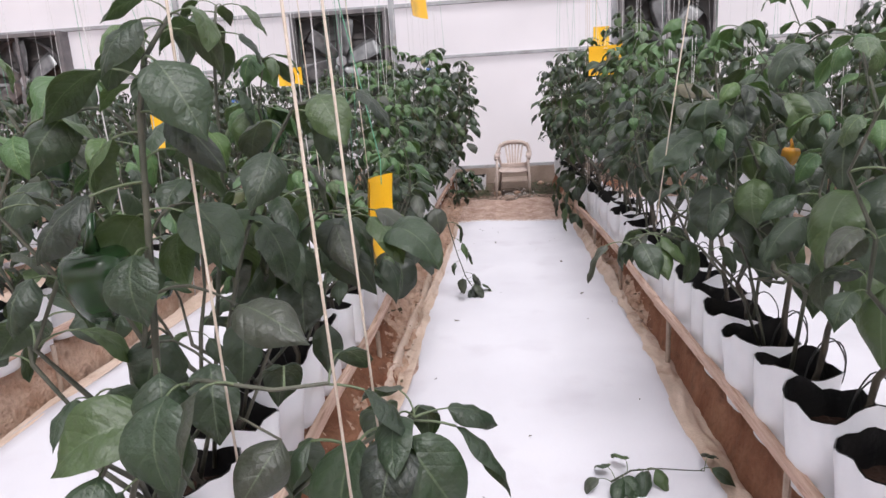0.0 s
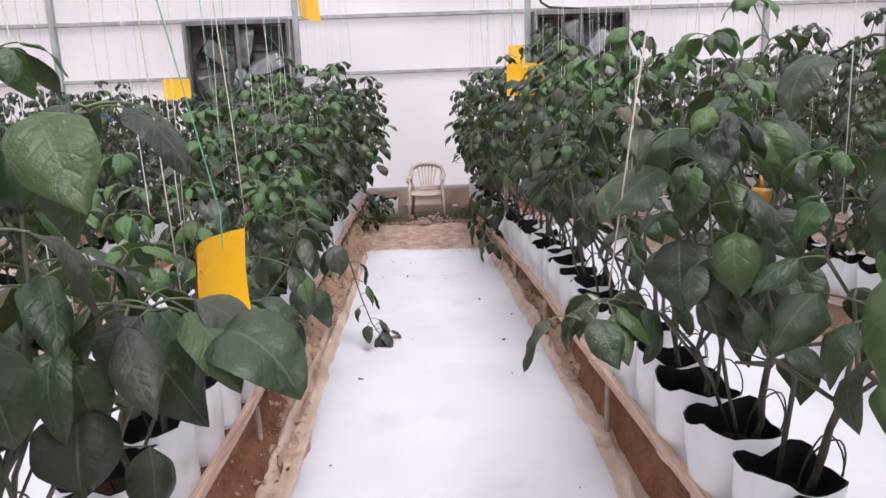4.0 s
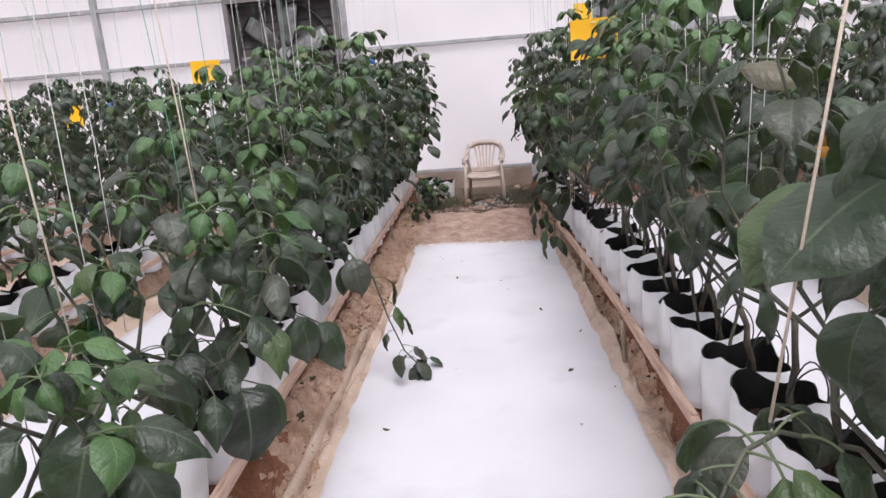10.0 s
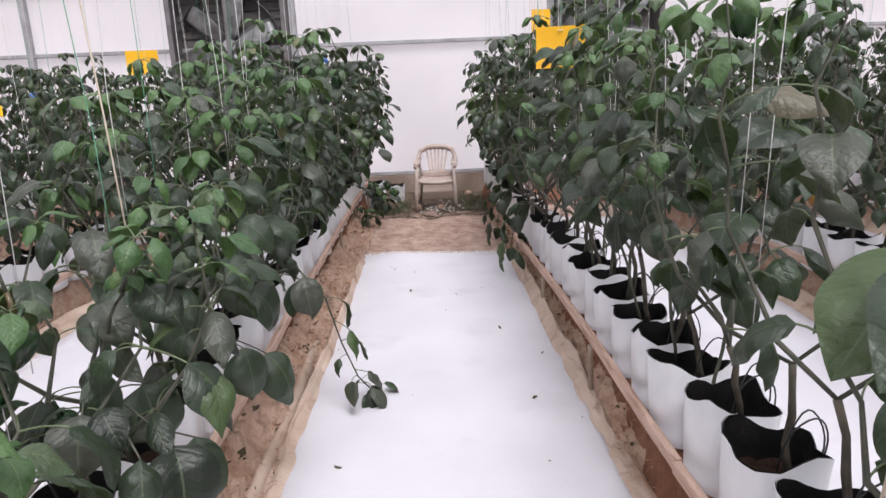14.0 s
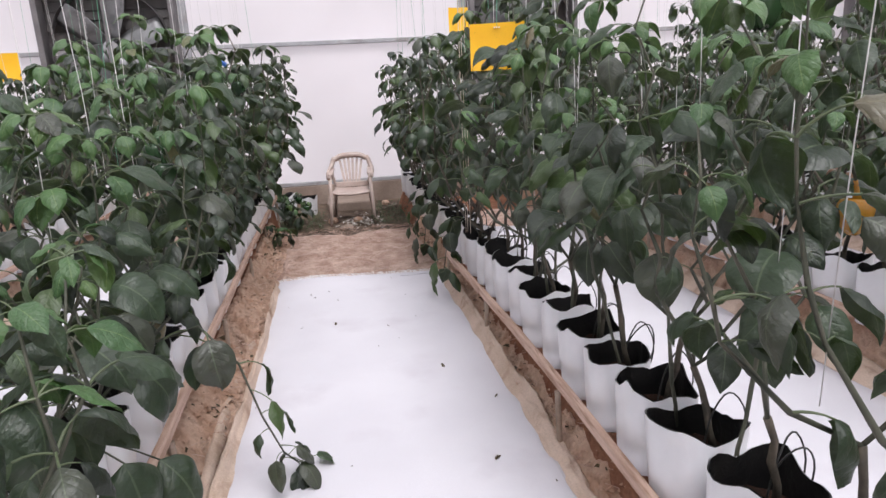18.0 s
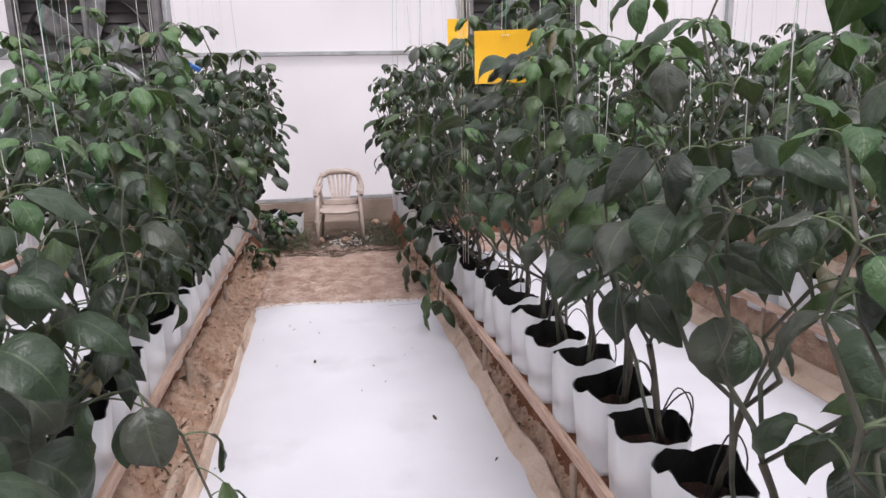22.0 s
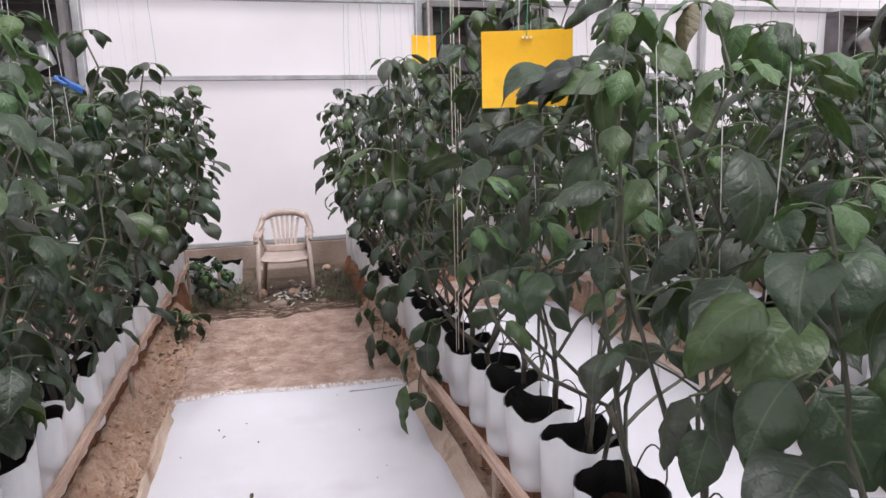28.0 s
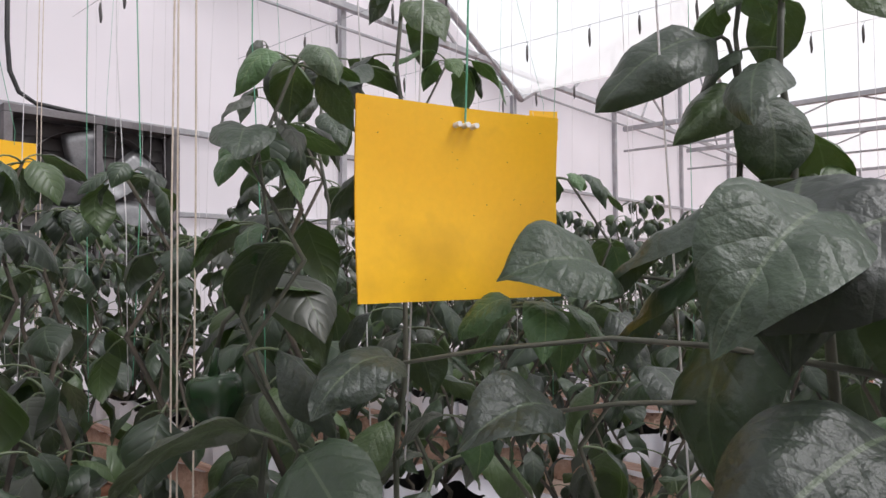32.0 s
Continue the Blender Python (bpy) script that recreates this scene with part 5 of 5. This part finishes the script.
broad_shoot([(ROW_R, 2.12, SOIL_Z), (0.86, 2.12, 0.8), (0.79, 2.13, 1.15), (0.74, 2.2, 1.5)],
            [((0.69, 2.08, 1.16), (0.63, 2.02, 0.97)), ((0.78, 2.08, 0.93), (0.765, 2.03, 0.74)), ((0.73, 2.4, 1.04), (0.61, 2.36, 0.92)), ((0.7, 2.4, 1.5), (0.61, 2.35, 1.39)), ((0.9, 2.1, 1.1), (1.0, 2.05, 0.98)), ((0.8, 2.1, 1.2), (0.82, 2.03, 0.99)), ((0.74, 2.2, 1.3), (0.7, 2.14, 1.14)), ((0.86, 2.12, 0.86), (0.87, 2.06, 0.68)), ((0.88, 2.14, 1.36), (0.93, 2.08, 1.2))])
broad_shoot([(ROW_R, 4.47, SOIL_Z), (0.82, 4.45, 0.7), (0.78, 4.46, 1.1), (0.74, 4.55, 1.6)],
            [((0.66, 4.45, 1.23), (0.57, 4.4, 1.11)), ((0.65, 4.6, 1.17), (0.51, 4.5, 1.08)), ((0.71, 4.4, 1.31), (0.62, 4.35, 1.23)), ((0.78, 4.5, 0.96), (0.8, 4.45, 0.81)),
             ((0.66, 4.55, 1.53), (0.65, 4.5, 1.41)), ((0.92, 4.5, 1.33), (0.76, 4.42, 1.29)), ((0.86, 4.6, 1.1), (0.95, 4.5, 1.0))], 0.0088)
broad_shoot([(ROW_R, 4.18, SOIL_Z), (0.93, 4.2, 0.75), (1.0, 4.19, 1.1), (1.04, 4.17, 1.36)],
            [((1.03, 4.15, 1.27), (0.85, 4.1, 1.23)), ((0.98, 4.3, 0.79), (1.02, 4.25, 0.62)), ((0.9, 4.12, 1.05), (0.8, 4.05, 0.92)), ((1.1, 4.1, 1.12), (1.22, 4.05, 1.0))], 0.0085)
broad_shoot([(ROW_R, 4.86, SOIL_Z), (0.76, 4.88, 0.8), (0.7, 4.92, 1.1), (0.69, 4.96, 1.35)],
            [((0.65, 4.9, 1.01), (0.5, 4.82, 0.94)), ((0.695, 4.98, 1.28), (0.6, 4.9, 1.2)), ((0.72, 5.1, 1.18), (0.6, 5.12, 1.06)), ((0.78, 4.82, 0.92), (0.84, 4.72, 0.8))])
broad_shoot([(ROW_R + 0.02, 5.14, SOIL_Z), (0.88, 5.12, 0.75), (0.89, 5.1, 1.0), (0.9, 5.1, 1.25), (0.91, 5.1, 1.36)],
            [((0.69, 5.0, 1.09), (0.59, 4.97, 0.98)), ((0.74, 5.0, 1.07), (0.82, 4.96, 0.91)), ((0.8, 5.1, 1.15), (0.65, 5.07, 1.05)), ((0.88, 5.0, 1.11), (0.92, 4.96, 0.94)), ((0.95, 4.95, 1.02), (0.88, 4.9, 0.84)),
             ((0.79, 5.0, 0.9), (0.77, 4.97, 0.72)), ((0.95, 4.95, 0.9), (0.87, 4.9, 0.74)), ((0.94, 5.0, 1.19), (1.05, 4.96, 1.04)), ((0.93, 5.1, 1.24), (0.84, 5.06, 1.11)), ((1.04, 5.05, 1.02), (1.12, 5.0, 0.87))], 0.0088)
broad_shoot([(ROW_R, 5.4, SOIL_Z), (0.9, 5.45, 0.85), (0.89, 5.5, 1.2), (0.86, 5.6, 1.5)],
            [((0.85, 5.45, 1.13), (0.84, 5.31, 1.0)), ((0.84, 5.61, 1.12), (0.77, 5.55, 0.99)), ((0.72, 5.62, 0.92), (0.67, 5.57, 0.81)), ((0.84, 5.64, 1.34), (0.76, 5.62, 1.23)), ((0.93, 5.09, 1.26), (0.81, 5.1, 1.12)), ((0.72, 5.93, 1.05), (0.61, 5.89, 0.92))], 0.009)
broad_shoot([(ROW_R, 5.7, SOIL_Z), (0.8, 5.75, 0.9), (0.78, 5.78, 1.35), (0.77, 5.8, 1.62)],
            [((0.7, 5.76, 1.61), (0.6, 5.89, 1.53)), ((0.64, 5.79, 1.47), (0.51, 5.86, 1.4)), ((0.67, 5.83, 1.61), (0.55, 5.87, 1.52)), ((0.77, 5.74, 1.57), (0.65, 5.79, 1.53)), ((0.77, 5.59, 1.61), (0.65, 5.62, 1.59)),
             ((0.68, 6.02, 1.34), (0.57, 6.03, 1.32)), ((0.72, 6.08, 1.43), (0.6, 6.11, 1.41)), ((0.66, 6.24, 1.47), (0.54, 6.24, 1.43))], 0.009)
broad_shoot([(ROW_R, 5.98, SOIL_Z), (0.92, 5.98, 0.9), (0.96, 5.98, 1.4), (0.97, 5.97, 1.78), (0.96, 5.97, 1.92)],
            [((0.94, 5.99, 1.84), (0.83, 6.09, 1.75)), ((0.96, 5.96, 1.78), (0.88, 6.02, 1.71)), ((0.97, 5.95, 1.77), (0.97, 5.94, 1.66)), ((0.81, 6.07, 1.56), (0.69, 6.13, 1.56)), ((1.0, 5.9, 1.66), (1.1, 5.86, 1.58))])
broad_shoot([(ROW_L, 2.32, SOIL_Z), (-0.8, 2.32, 0.75), (-0.68, 2.31, 1.05), (-0.6, 2.32, 1.2)],
            [((-0.4, 2.15, 1.1), (-0.27, 2.1, 1.0)), ((-0.6, 2.3, 1.04), (-0.46, 2.23, 0.9)), ((-0.66, 2.2, 0.96), (-0.65, 2.15, 0.82)), ((-0.69, 2.5, 0.73), (-0.685, 2.46, 0.56)), ((-0.76, 2.25, 1.0), (-0.84, 2.15, 0.88))])
broad_shoot([(ROW_L, 3.0, SOIL_Z), (-0.8, 2.98, 0.75), (-0.68, 2.98, 0.95), (-0.64, 2.98, 1.05)],
            [((-0.61, 2.95, 0.94), (-0.655, 2.91, 0.76)), ((-0.57, 3.1, 0.8), (-0.67, 3.05, 0.7)), ((-0.74, 2.94, 0.9), (-0.84, 2.88, 0.78))])
broad_shoot([(ROW_L, 3.75, SOIL_Z), (-0.88, 3.73, 0.7), (-0.8, 3.7, 0.92), (-0.74, 3.68, 1.02), (-0.7, 3.66, 1.08)],
            [((-0.64, 3.61, 0.67), (-0.64, 3.58, 0.465)), ((-0.625, 3.7, 0.64), (-0.625, 3.71, 0.45)), ((-0.66, 3.49, 0.71), (-0.65, 3.43, 0.58)), ((-0.8, 3.65, 0.84), (-0.8, 3.63, 0.7)), ((-0.8, 3.55, 0.79), (-0.81, 3.52, 0.65)),
             ((-0.78, 3.8, 0.74), (-0.77, 3.82, 0.56)), ((-0.84, 3.78, 0.97), (-0.76, 3.72, 0.86)), ((-0.7, 3.7, 1.04), (-0.6, 3.66, 0.94))])
broad_shoot([(ROW_L, 4.45, SOIL_Z), (-0.86, 4.42, 0.7), (-0.78, 4.4, 0.95), (-0.72, 4.38, 1.1)],
            [((-0.66, 4.25, 0.65), (-0.66, 4.29, 0.44)), ((-0.625, 4.39, 0.57), (-0.57, 4.42, 0.35)), ((-0.83, 4.2, 0.82), (-0.82, 4.2, 0.63)), ((-0.8, 4.72, 0.78), (-0.79, 4.75, 0.6)), ((-0.72, 4.6, 0.74), (-0.68, 4.68, 0.55)),
             ((-0.72, 4.3, 0.93), (-0.62, 4.26, 0.82)), ((-0.7, 4.5, 1.02), (-0.6, 4.5, 0.9))])
broad_shoot([(ROW_L, 1.62, SOIL_Z), (-0.8, 1.6, 0.8), (-0.73, 1.6, 1.2), (-0.68, 1.6, 1.55)],
            [((-0.62, 1.55, 0.99), (-0.6, 1.5, 0.86)), ((-0.71, 1.5, 0.91), (-0.88, 1.45, 0.83)), ((-0.58, 1.6, 1.08), (-0.44, 1.55, 1.02)), ((-0.49, 1.5, 0.87), (-0.56, 1.45, 0.77)), ((-0.73, 1.62, 1.02), (-0.78, 1.6, 0.89)),
             ((-0.82, 1.6, 1.43), (-0.89, 1.55, 1.33)), ((-0.67, 1.6, 1.49), (-0.61, 1.55, 1.38)), ((-0.68, 1.7, 1.25), (-0.6, 1.65, 1.13))])

# a bare side branch that leans over the next ground cover
sprig("bare_branch", "bare knotty pepper branch leaning over the next ground cover",
      [(0.86, 5.98, 0.41), (0.93, 6.0, 0.45), (1.03, 6.04, 0.49), (1.1, 6.07, 0.52), (1.18, 6.1, 0.55), (1.26, 6.1, 0.59), (1.33, 6.1, 0.63), (1.36, 6.1, 0.76), (1.34, 6.1, 0.94), (1.38, 6.12, 1.12)],
      [(0.78, 100, 0.13, -0.6), (0.85, -80, 0.15, -0.9), (0.9, 180, 0.14, -0.7), (0.94, 30, 0.14, -0.7), (0.97, -60, 0.13, -0.8), (1.0, 120, 0.12, -0.4), (1.0, 250, 0.13, -0.5)], 0.0085)

# peppers that stand out
BROWN, BROWN_AT = pepper_mesh(15, True), (-0.9, 3.55, 1.05)
BROWN.materials[0] = surface("browning_pepper_skin", (0.10, 0.055, 0.022), (0.07, 0.065, 0.025), 0.25, 14, 30, 0.05, 0.002, spec=0.6)
for x, y, z, mesh, label in ((1.16, 4.19, 1.17, RIPE[0], "orange-yellow ripening bell pepper"), (1.0, 3.15, 1.18, RIPE[0], "orange-yellow ripening bell pepper"),
                             (BROWN_AT[0], BROWN_AT[1], BROWN_AT[2], BROWN, "brown-green half-ripe bell pepper"), (-0.77, 1.5, 1.24, PEPPERS[0], "glossy dark-green bell pepper"), (-0.74, 6.09, 1.05, PEPPERS[1], "glossy dark-green bell pepper"),
                             (0.73, 6.75, 1.42, PEPPERS[2], "glossy dark-green bell pepper"), (-0.7, 5.2, 1.28, PEPPERS[3], "glossy dark-green bell pepper"), (0.95, 4.3, 1.68, PEPPERS[2], "glossy dark-green bell pepper")):
    fruit = thing("bell_pepper", label + " hanging from its plant", "pepper", pose(x, y, z, 4, -5, 40 * y), "peppers")
    big = 1.35 if y < 2 else 0.85 if 3 < y < 3.3 else 1.05
    part("fruit", mesh, None, fruit, m=Matrix.Diagonal((big, big, big, 1)))
    part("stalk", Shape().tube([(0.012, 0.004, 0.02), (0.03, 0.01, 0.06), (0.07, 0.02, 0.085)], 0.004, 6), STEM, fruit, smooth=True)

# ---- bits on the white cover ----
bits = [(0.426, 5.065), (-0.205, 6.834), (0.361, 6.006), (-0.438, 4.553)]
brng = random.Random(5)
for i in range(34):
    x, y = bits[i] if i < 4 else (brng.uniform(-0.6, 0.62), brng.uniform(1.5, 7.8))
    q = 1.0 if i < 4 else brng.uniform(0.2, 0.6)
    sh = Shape().sheet(3, 2, lambda u, v: ((u - 0.5) * 0.034 * q, (v - 0.5) * 0.016 * q * math.sin(math.pi * (0.15 + 0.7 * u)), 0.004 + 0.004 * math.sin(3 * u + i)), 0.002)
    tagged(part("leaf_crumb", sh, SPECK, m=pose(x, y, 0.006, 0, 0, brng.uniform(0, 360))), "dark dry leaf crumb on the white ground cover", "crumb", "leaf crumbs")

# ---- drip lines ----
for ri, cx in enumerate(ROWS_X):
    if abs(cx) > 3.5:
        continue
    far = 1 if cx > 0 else -1
    xp = cx + far * 0.135
    pipe = [(xp + 0.012 * noise.noise((y * 0.9, cx, 0)), y, 0.306 - sink(cx, y) + 0.012 * noise.noise((y * 2.1, cx, 4))) for y in [-0.5 + 0.3 * i for i in range(41)]]
    tagged(part("drip_pipe", Shape().tube(pipe, 0.008, 7), RUBBER, smooth=True), "black drip pipe lying along the grow bags", "pipe", "drip pipes")
    for y in bag_spots[ri]:
        if y < 1.0 or abs(cx) > 1.5:
            continue
        for sgn in ((1, -1) if rng.random() < 0.5 else (1,)):
            q = rng.uniform(0.05, 0.12)
            arc = [(xp, y + q * 0.6, 0.31), (xp + far * 0.05, y + q * 0.5, 0.46), (cx + far * 0.11, y + sgn * q * 0.3, 0.55 + q * 0.5), (cx + far * 0.04, y, 0.52), (cx + far * 0.01, y - 0.01, 0.4)]
            arc = [(a, b, c - sink(cx, y)) for a, b, c in arc]
            fine_arc = [Vector(p) for p in arc]
            for _ in range(2):
                # cut the corners until the tube bends softly
                fine_arc = [fine_arc[0]] + [fine_arc[i].lerp(fine_arc[i + 1], t) for i in range(len(fine_arc) - 1) for t in (0.25, 0.75)] + [fine_arc[-1]]
            tagged(part("drip_tube", Shape().tube(fine_arc, 0.0028, 5), RUBBER, smooth=True), "thin black drip tube bent into a grow bag", "tube", "drip tubes")

# ---- heavier strings ----
HEAVY = "thick cream twine hanging down into a plant"
for a, b in (((-0.62, 1.5, WIRE), (-0.56, 1.48, 0.7)), ((-0.46, 1.36, WIRE), (-0.33, 1.34, 0.78)), ((-0.46, 1.55, WIRE), (-0.32, 1.52, 0.72)),
             ((0.82, 2.85, WIRE), (0.42, 2.82, 0.95)), ((-0.98, 4.0, WIRE), (-0.8, 3.9, 0.9)), ((-0.98, 3.3, WIRE), (-0.9, 3.35, 0.8))):
    twine(a, b, 0.0024, TWINE, HEAVY, 0.003)
for x, y in ((0.67, 6.78), (0.685, 6.8), (0.695, 6.76), (0.98, 8.4), (1.0, 8.5)):
    twine((x + 0.03, y, WIRE), (x, y, 0.55), 0.0017, TWINE, "cream twine hanging straight down beside a plant", 0.004)

# string spools on the wires
def hook(x, y):
    hk = thing("string_spool", "dark wire spool with wound string on the crop wire", "spool", pose(x, y, WIRE, 0, 0, rng.uniform(0, 180)), "string spools")
    part("wire_hook", Shape().tube([(0, 0.012, -0.02), (0, 0, 0.004), (0, -0.012, -0.012), (0, 0, -0.05)], 0.003, 5), STEEL, hk)
    part("spool", Shape().tube([(0, 0, -0.04), (0.004, 0, -0.1), (-0.003, 0, -0.17), (0, 0, -0.22)], [0.008, 0.014, 0.014, 0.007], 7), SHUTTER, hk, smooth=True)


for cx in ROWS_X:
    if cx > 2.5:
        y = 6.4 + rng.uniform(0, 0.4)
        while y < 12:
            hook(cx, y)
            y += rng.uniform(0.45, 0.8)

# ---- the end of the aisle ----
end_soil = Shape().sheet(30, 30, lambda u, v: (-1.3 + 2.6 * u, 9.86 + 2.6 * v, -0.13 - 0.02 * (u in (0, 1)) + 0.025 * noise.noise((u * 9, v * 9, 2)) + 0.012 * noise.noise((u * 31, v * 31, 2))))
setting("ground", end_soil, DARK_SOIL, "damp dark soil with litter before the end wall", "soil", True)
tagged(part("concrete_step", Shape().box(-0.28, 0.36, 11.75, 12.36, FLOOR_Z, -0.02, 0.015), CONCRETE), "low stained concrete step against the kerb", "step")
wr = random.Random(12)
weeds = Shape()
for i in range(260):
    side = wr.random() < 0.62
    x, y = (wr.uniform(0.28, 0.85), wr.uniform(10.3, 11.6)) if side else (wr.uniform(-0.85, -0.3), wr.uniform(10.3, 11.3))
    z, a, ln = -0.13, wr.uniform(0, 6.28), wr.uniform(0.05, 0.16)
    top = Vector((x + 0.4 * ln * math.cos(a), y + 0.4 * ln * math.sin(a), z + ln))
    weeds.tube([(x, y, z - 0.01), top], 0.0015, 3, False)
    for k in range(4):
        b, q = a + k * 1.6, wr.uniform(0.014, 0.035)
        d, s = Vector((math.cos(b), math.sin(b), wr.uniform(-0.4, 0.5))) * q, Vector((-math.sin(b), math.cos(b), 0)) * q * 0.45
        c = top - Vector((0, 0, ln * 0.22 * k))
        weeds.add([c, c + d * 0.6 + s, c + d * 1.4, c + d * 0.6 - s], [(0, 1, 2, 3)])
tagged(part("weeds", weeds, WEED), "low dark weeds on the damp soil", "weeds", kind="stuff")
litter = Shape()
for i in range(150):
    x, y = wr.gauss(0.1, 0.16), wr.gauss(10.75, 0.22)
    a, q = wr.uniform(0, 6.28), wr.uniform(0.01, 0.035)
    c = Vector((x, y, -0.105 + wr.uniform(0, 0.02)))
    d, s = Vector((math.cos(a), math.sin(a), wr.uniform(-0.5, 0.5))) * q, Vector((-math.sin(a), math.cos(a), wr.uniform(-0.3, 0.3))) * q * 0.5
    litter.add([c - d, c + s, c + d, c - s], [(0, 1, 2, 3)])
tagged(part("litter", litter, LITTER), "pale paper and leaf litter under the chair", "litter", kind="stuff")
straw = Shape()
for i in range(1900):
    strip = i > 1200
    x, y = (wr.choice((-1, 1)) * wr.uniform(0.67, 0.8), wr.uniform(3.5, 9.8)) if strip else (wr.uniform(-0.74, 0.74), wr.uniform(8.0, 9.9))
    a, q = wr.gauss(0, 0.6) if not strip else wr.uniform(0, 3.1), wr.uniform(0.015, 0.06)
    z = (bank(1 if x > 0 else -1, abs(x), y) + 0.004 if strip else 0.004) + wr.uniform(0, 0.01)
    d = Vector((math.cos(a), math.sin(a), 0)) * q
    c = Vector((x, y, z))
    straw.tube([c - d, c + Vector((0, 0, 0.006)), c + d], 0.0013, 3, False)
crumbs, scraps = Shape(), Shape()
for i in range(1700):
    sgn, x, y, q = wr.choice((-1, 1)), wr.uniform(0.66, 0.86), wr.uniform(1.5, 9.7), wr.uniform(0.004, 0.016) * wr.choice((1, 1, 1, 1.8))
    x = min(x, 0.8) if sgn > 0 else x
    c = Vector((sgn * x, y, (bank(sgn, x, y) if y > (3.2 if sgn > 0 else 1.5) else -0.09) + 0.3 * q))
    if i % 5 == 0:
        a, k = wr.uniform(0, 6.28), 1.6 * q
        d, e = Vector((math.cos(a), math.sin(a), wr.uniform(-0.3, 0.3))) * k, Vector((-math.sin(a), math.cos(a), wr.uniform(-0.5, 0.5))) * k * 0.5
        scraps.add([c - d, c + e + Vector((0, 0, 0.004)), c + d, c - e], [(0, 1, 2, 3)])
        continue
    pts = [c + Vector((q * wr.uniform(0.6, 1.3) * a, q * wr.uniform(0.6, 1.3) * e, q * wr.uniform(0.5, 0.9) * f)) for a, e, f in ((1, 0, 0), (-1, 0, 0), (0, 1, 0), (0, -1, 0), (0, 0, 1), (0, 0, -1))]
    crumbs.add(pts, [(0, 2, 4), (2, 1, 4), (1, 3, 4), (3, 0, 4), (2, 0, 5), (1, 2, 5), (3, 1, 5), (0, 3, 5)])
tagged(part("leaf_scraps", scraps, SPECK), "dark dry leaf scraps on the bank beside the path", "leaf litter", kind="stuff")
tagged(part("soil_crumbs", crumbs, TRENCH), "loose crumbs of reddish soil in the trench", "soil", kind="stuff")
tagged(part("straw", straw, SAND), "loose dry straw on the sandy soil", "straw", kind="stuff")
for x, y, s, rz in ((-0.8, 11.65, 1.05, 20), (-0.52, 11.6, 0.9, 70), (-0.95, 11.3, 1.0, 120)):
    ob = copy_thing(bags[int(rz) % 6], pose(x, y, -0.13, 4, -6, rz))
    ob.scale = (s, s, s)
for i in range(14):
    x, y, q = wr.uniform(-1.0, 1.0), wr.uniform(10.2, 12.2), wr.uniform(0.025, 0.07)
    bm = bmesh.new()
    bmesh.ops.create_icosphere(bm, subdivisions=2, radius=q)
    for v in bm.verts:
        v.co *= 1 + 0.35 * noise.noise(v.co * 14 + Vector((i, 0, 0)))
        v.co.z *= 0.65
    s = Shape().add([v.co for v in bm.verts], [[v.index for v in f.verts] for f in bm.faces])
    bm.free()
    tagged(part("clod", s, TRENCH if i % 2 else CONCRETE, smooth=True, m=pose(x, y, -0.12 + q * 0.3, 0, 0, wr.uniform(0, 360))), "rough clod of soil on the ground by the end wall", "clod", "clods")

# blue plastic things on the next path and in the left row
bottle = thing("bottle", "blue plastic bottle lying on the sandy ridge", "bottle", pose(-2.75, 6.4, 0.045, 90, 0, 65))
part("body", Shape().tube([(0, 0, -0.1), (0, 0, -0.095), (0, 0, 0.06), (0, 0, 0.09), (0, 0, 0.1)], [0.03, 0.04, 0.04, 0.018, 0.018], 14), BLUE, bottle, smooth=True)
part("cap", Shape().tube([(0, 0, 0.1), (0, 0, 0.12)], 0.02, 12), BLUE, bottle)
for x, y, z in ((-0.8, 7.2, 1.7), (-2.7, 6.9, 1.5)):
    clip = thing("plant_clip", "small bright blue plastic clip on a plant string", "clip", pose(x, y, z, 20, 30, 15), "plant clips")
    part("ring", Shape().tube([(0.03 * math.cos(a), 0.03 * math.sin(a), 0) for a in [i * 0.6 for i in range(10)]], 0.008, 6), BLUE, clip, smooth=True)
    part("tab", Shape().box(0.025, 0.075, -0.014, 0.014, -0.012, 0.012, 0.003), BLUE, clip)
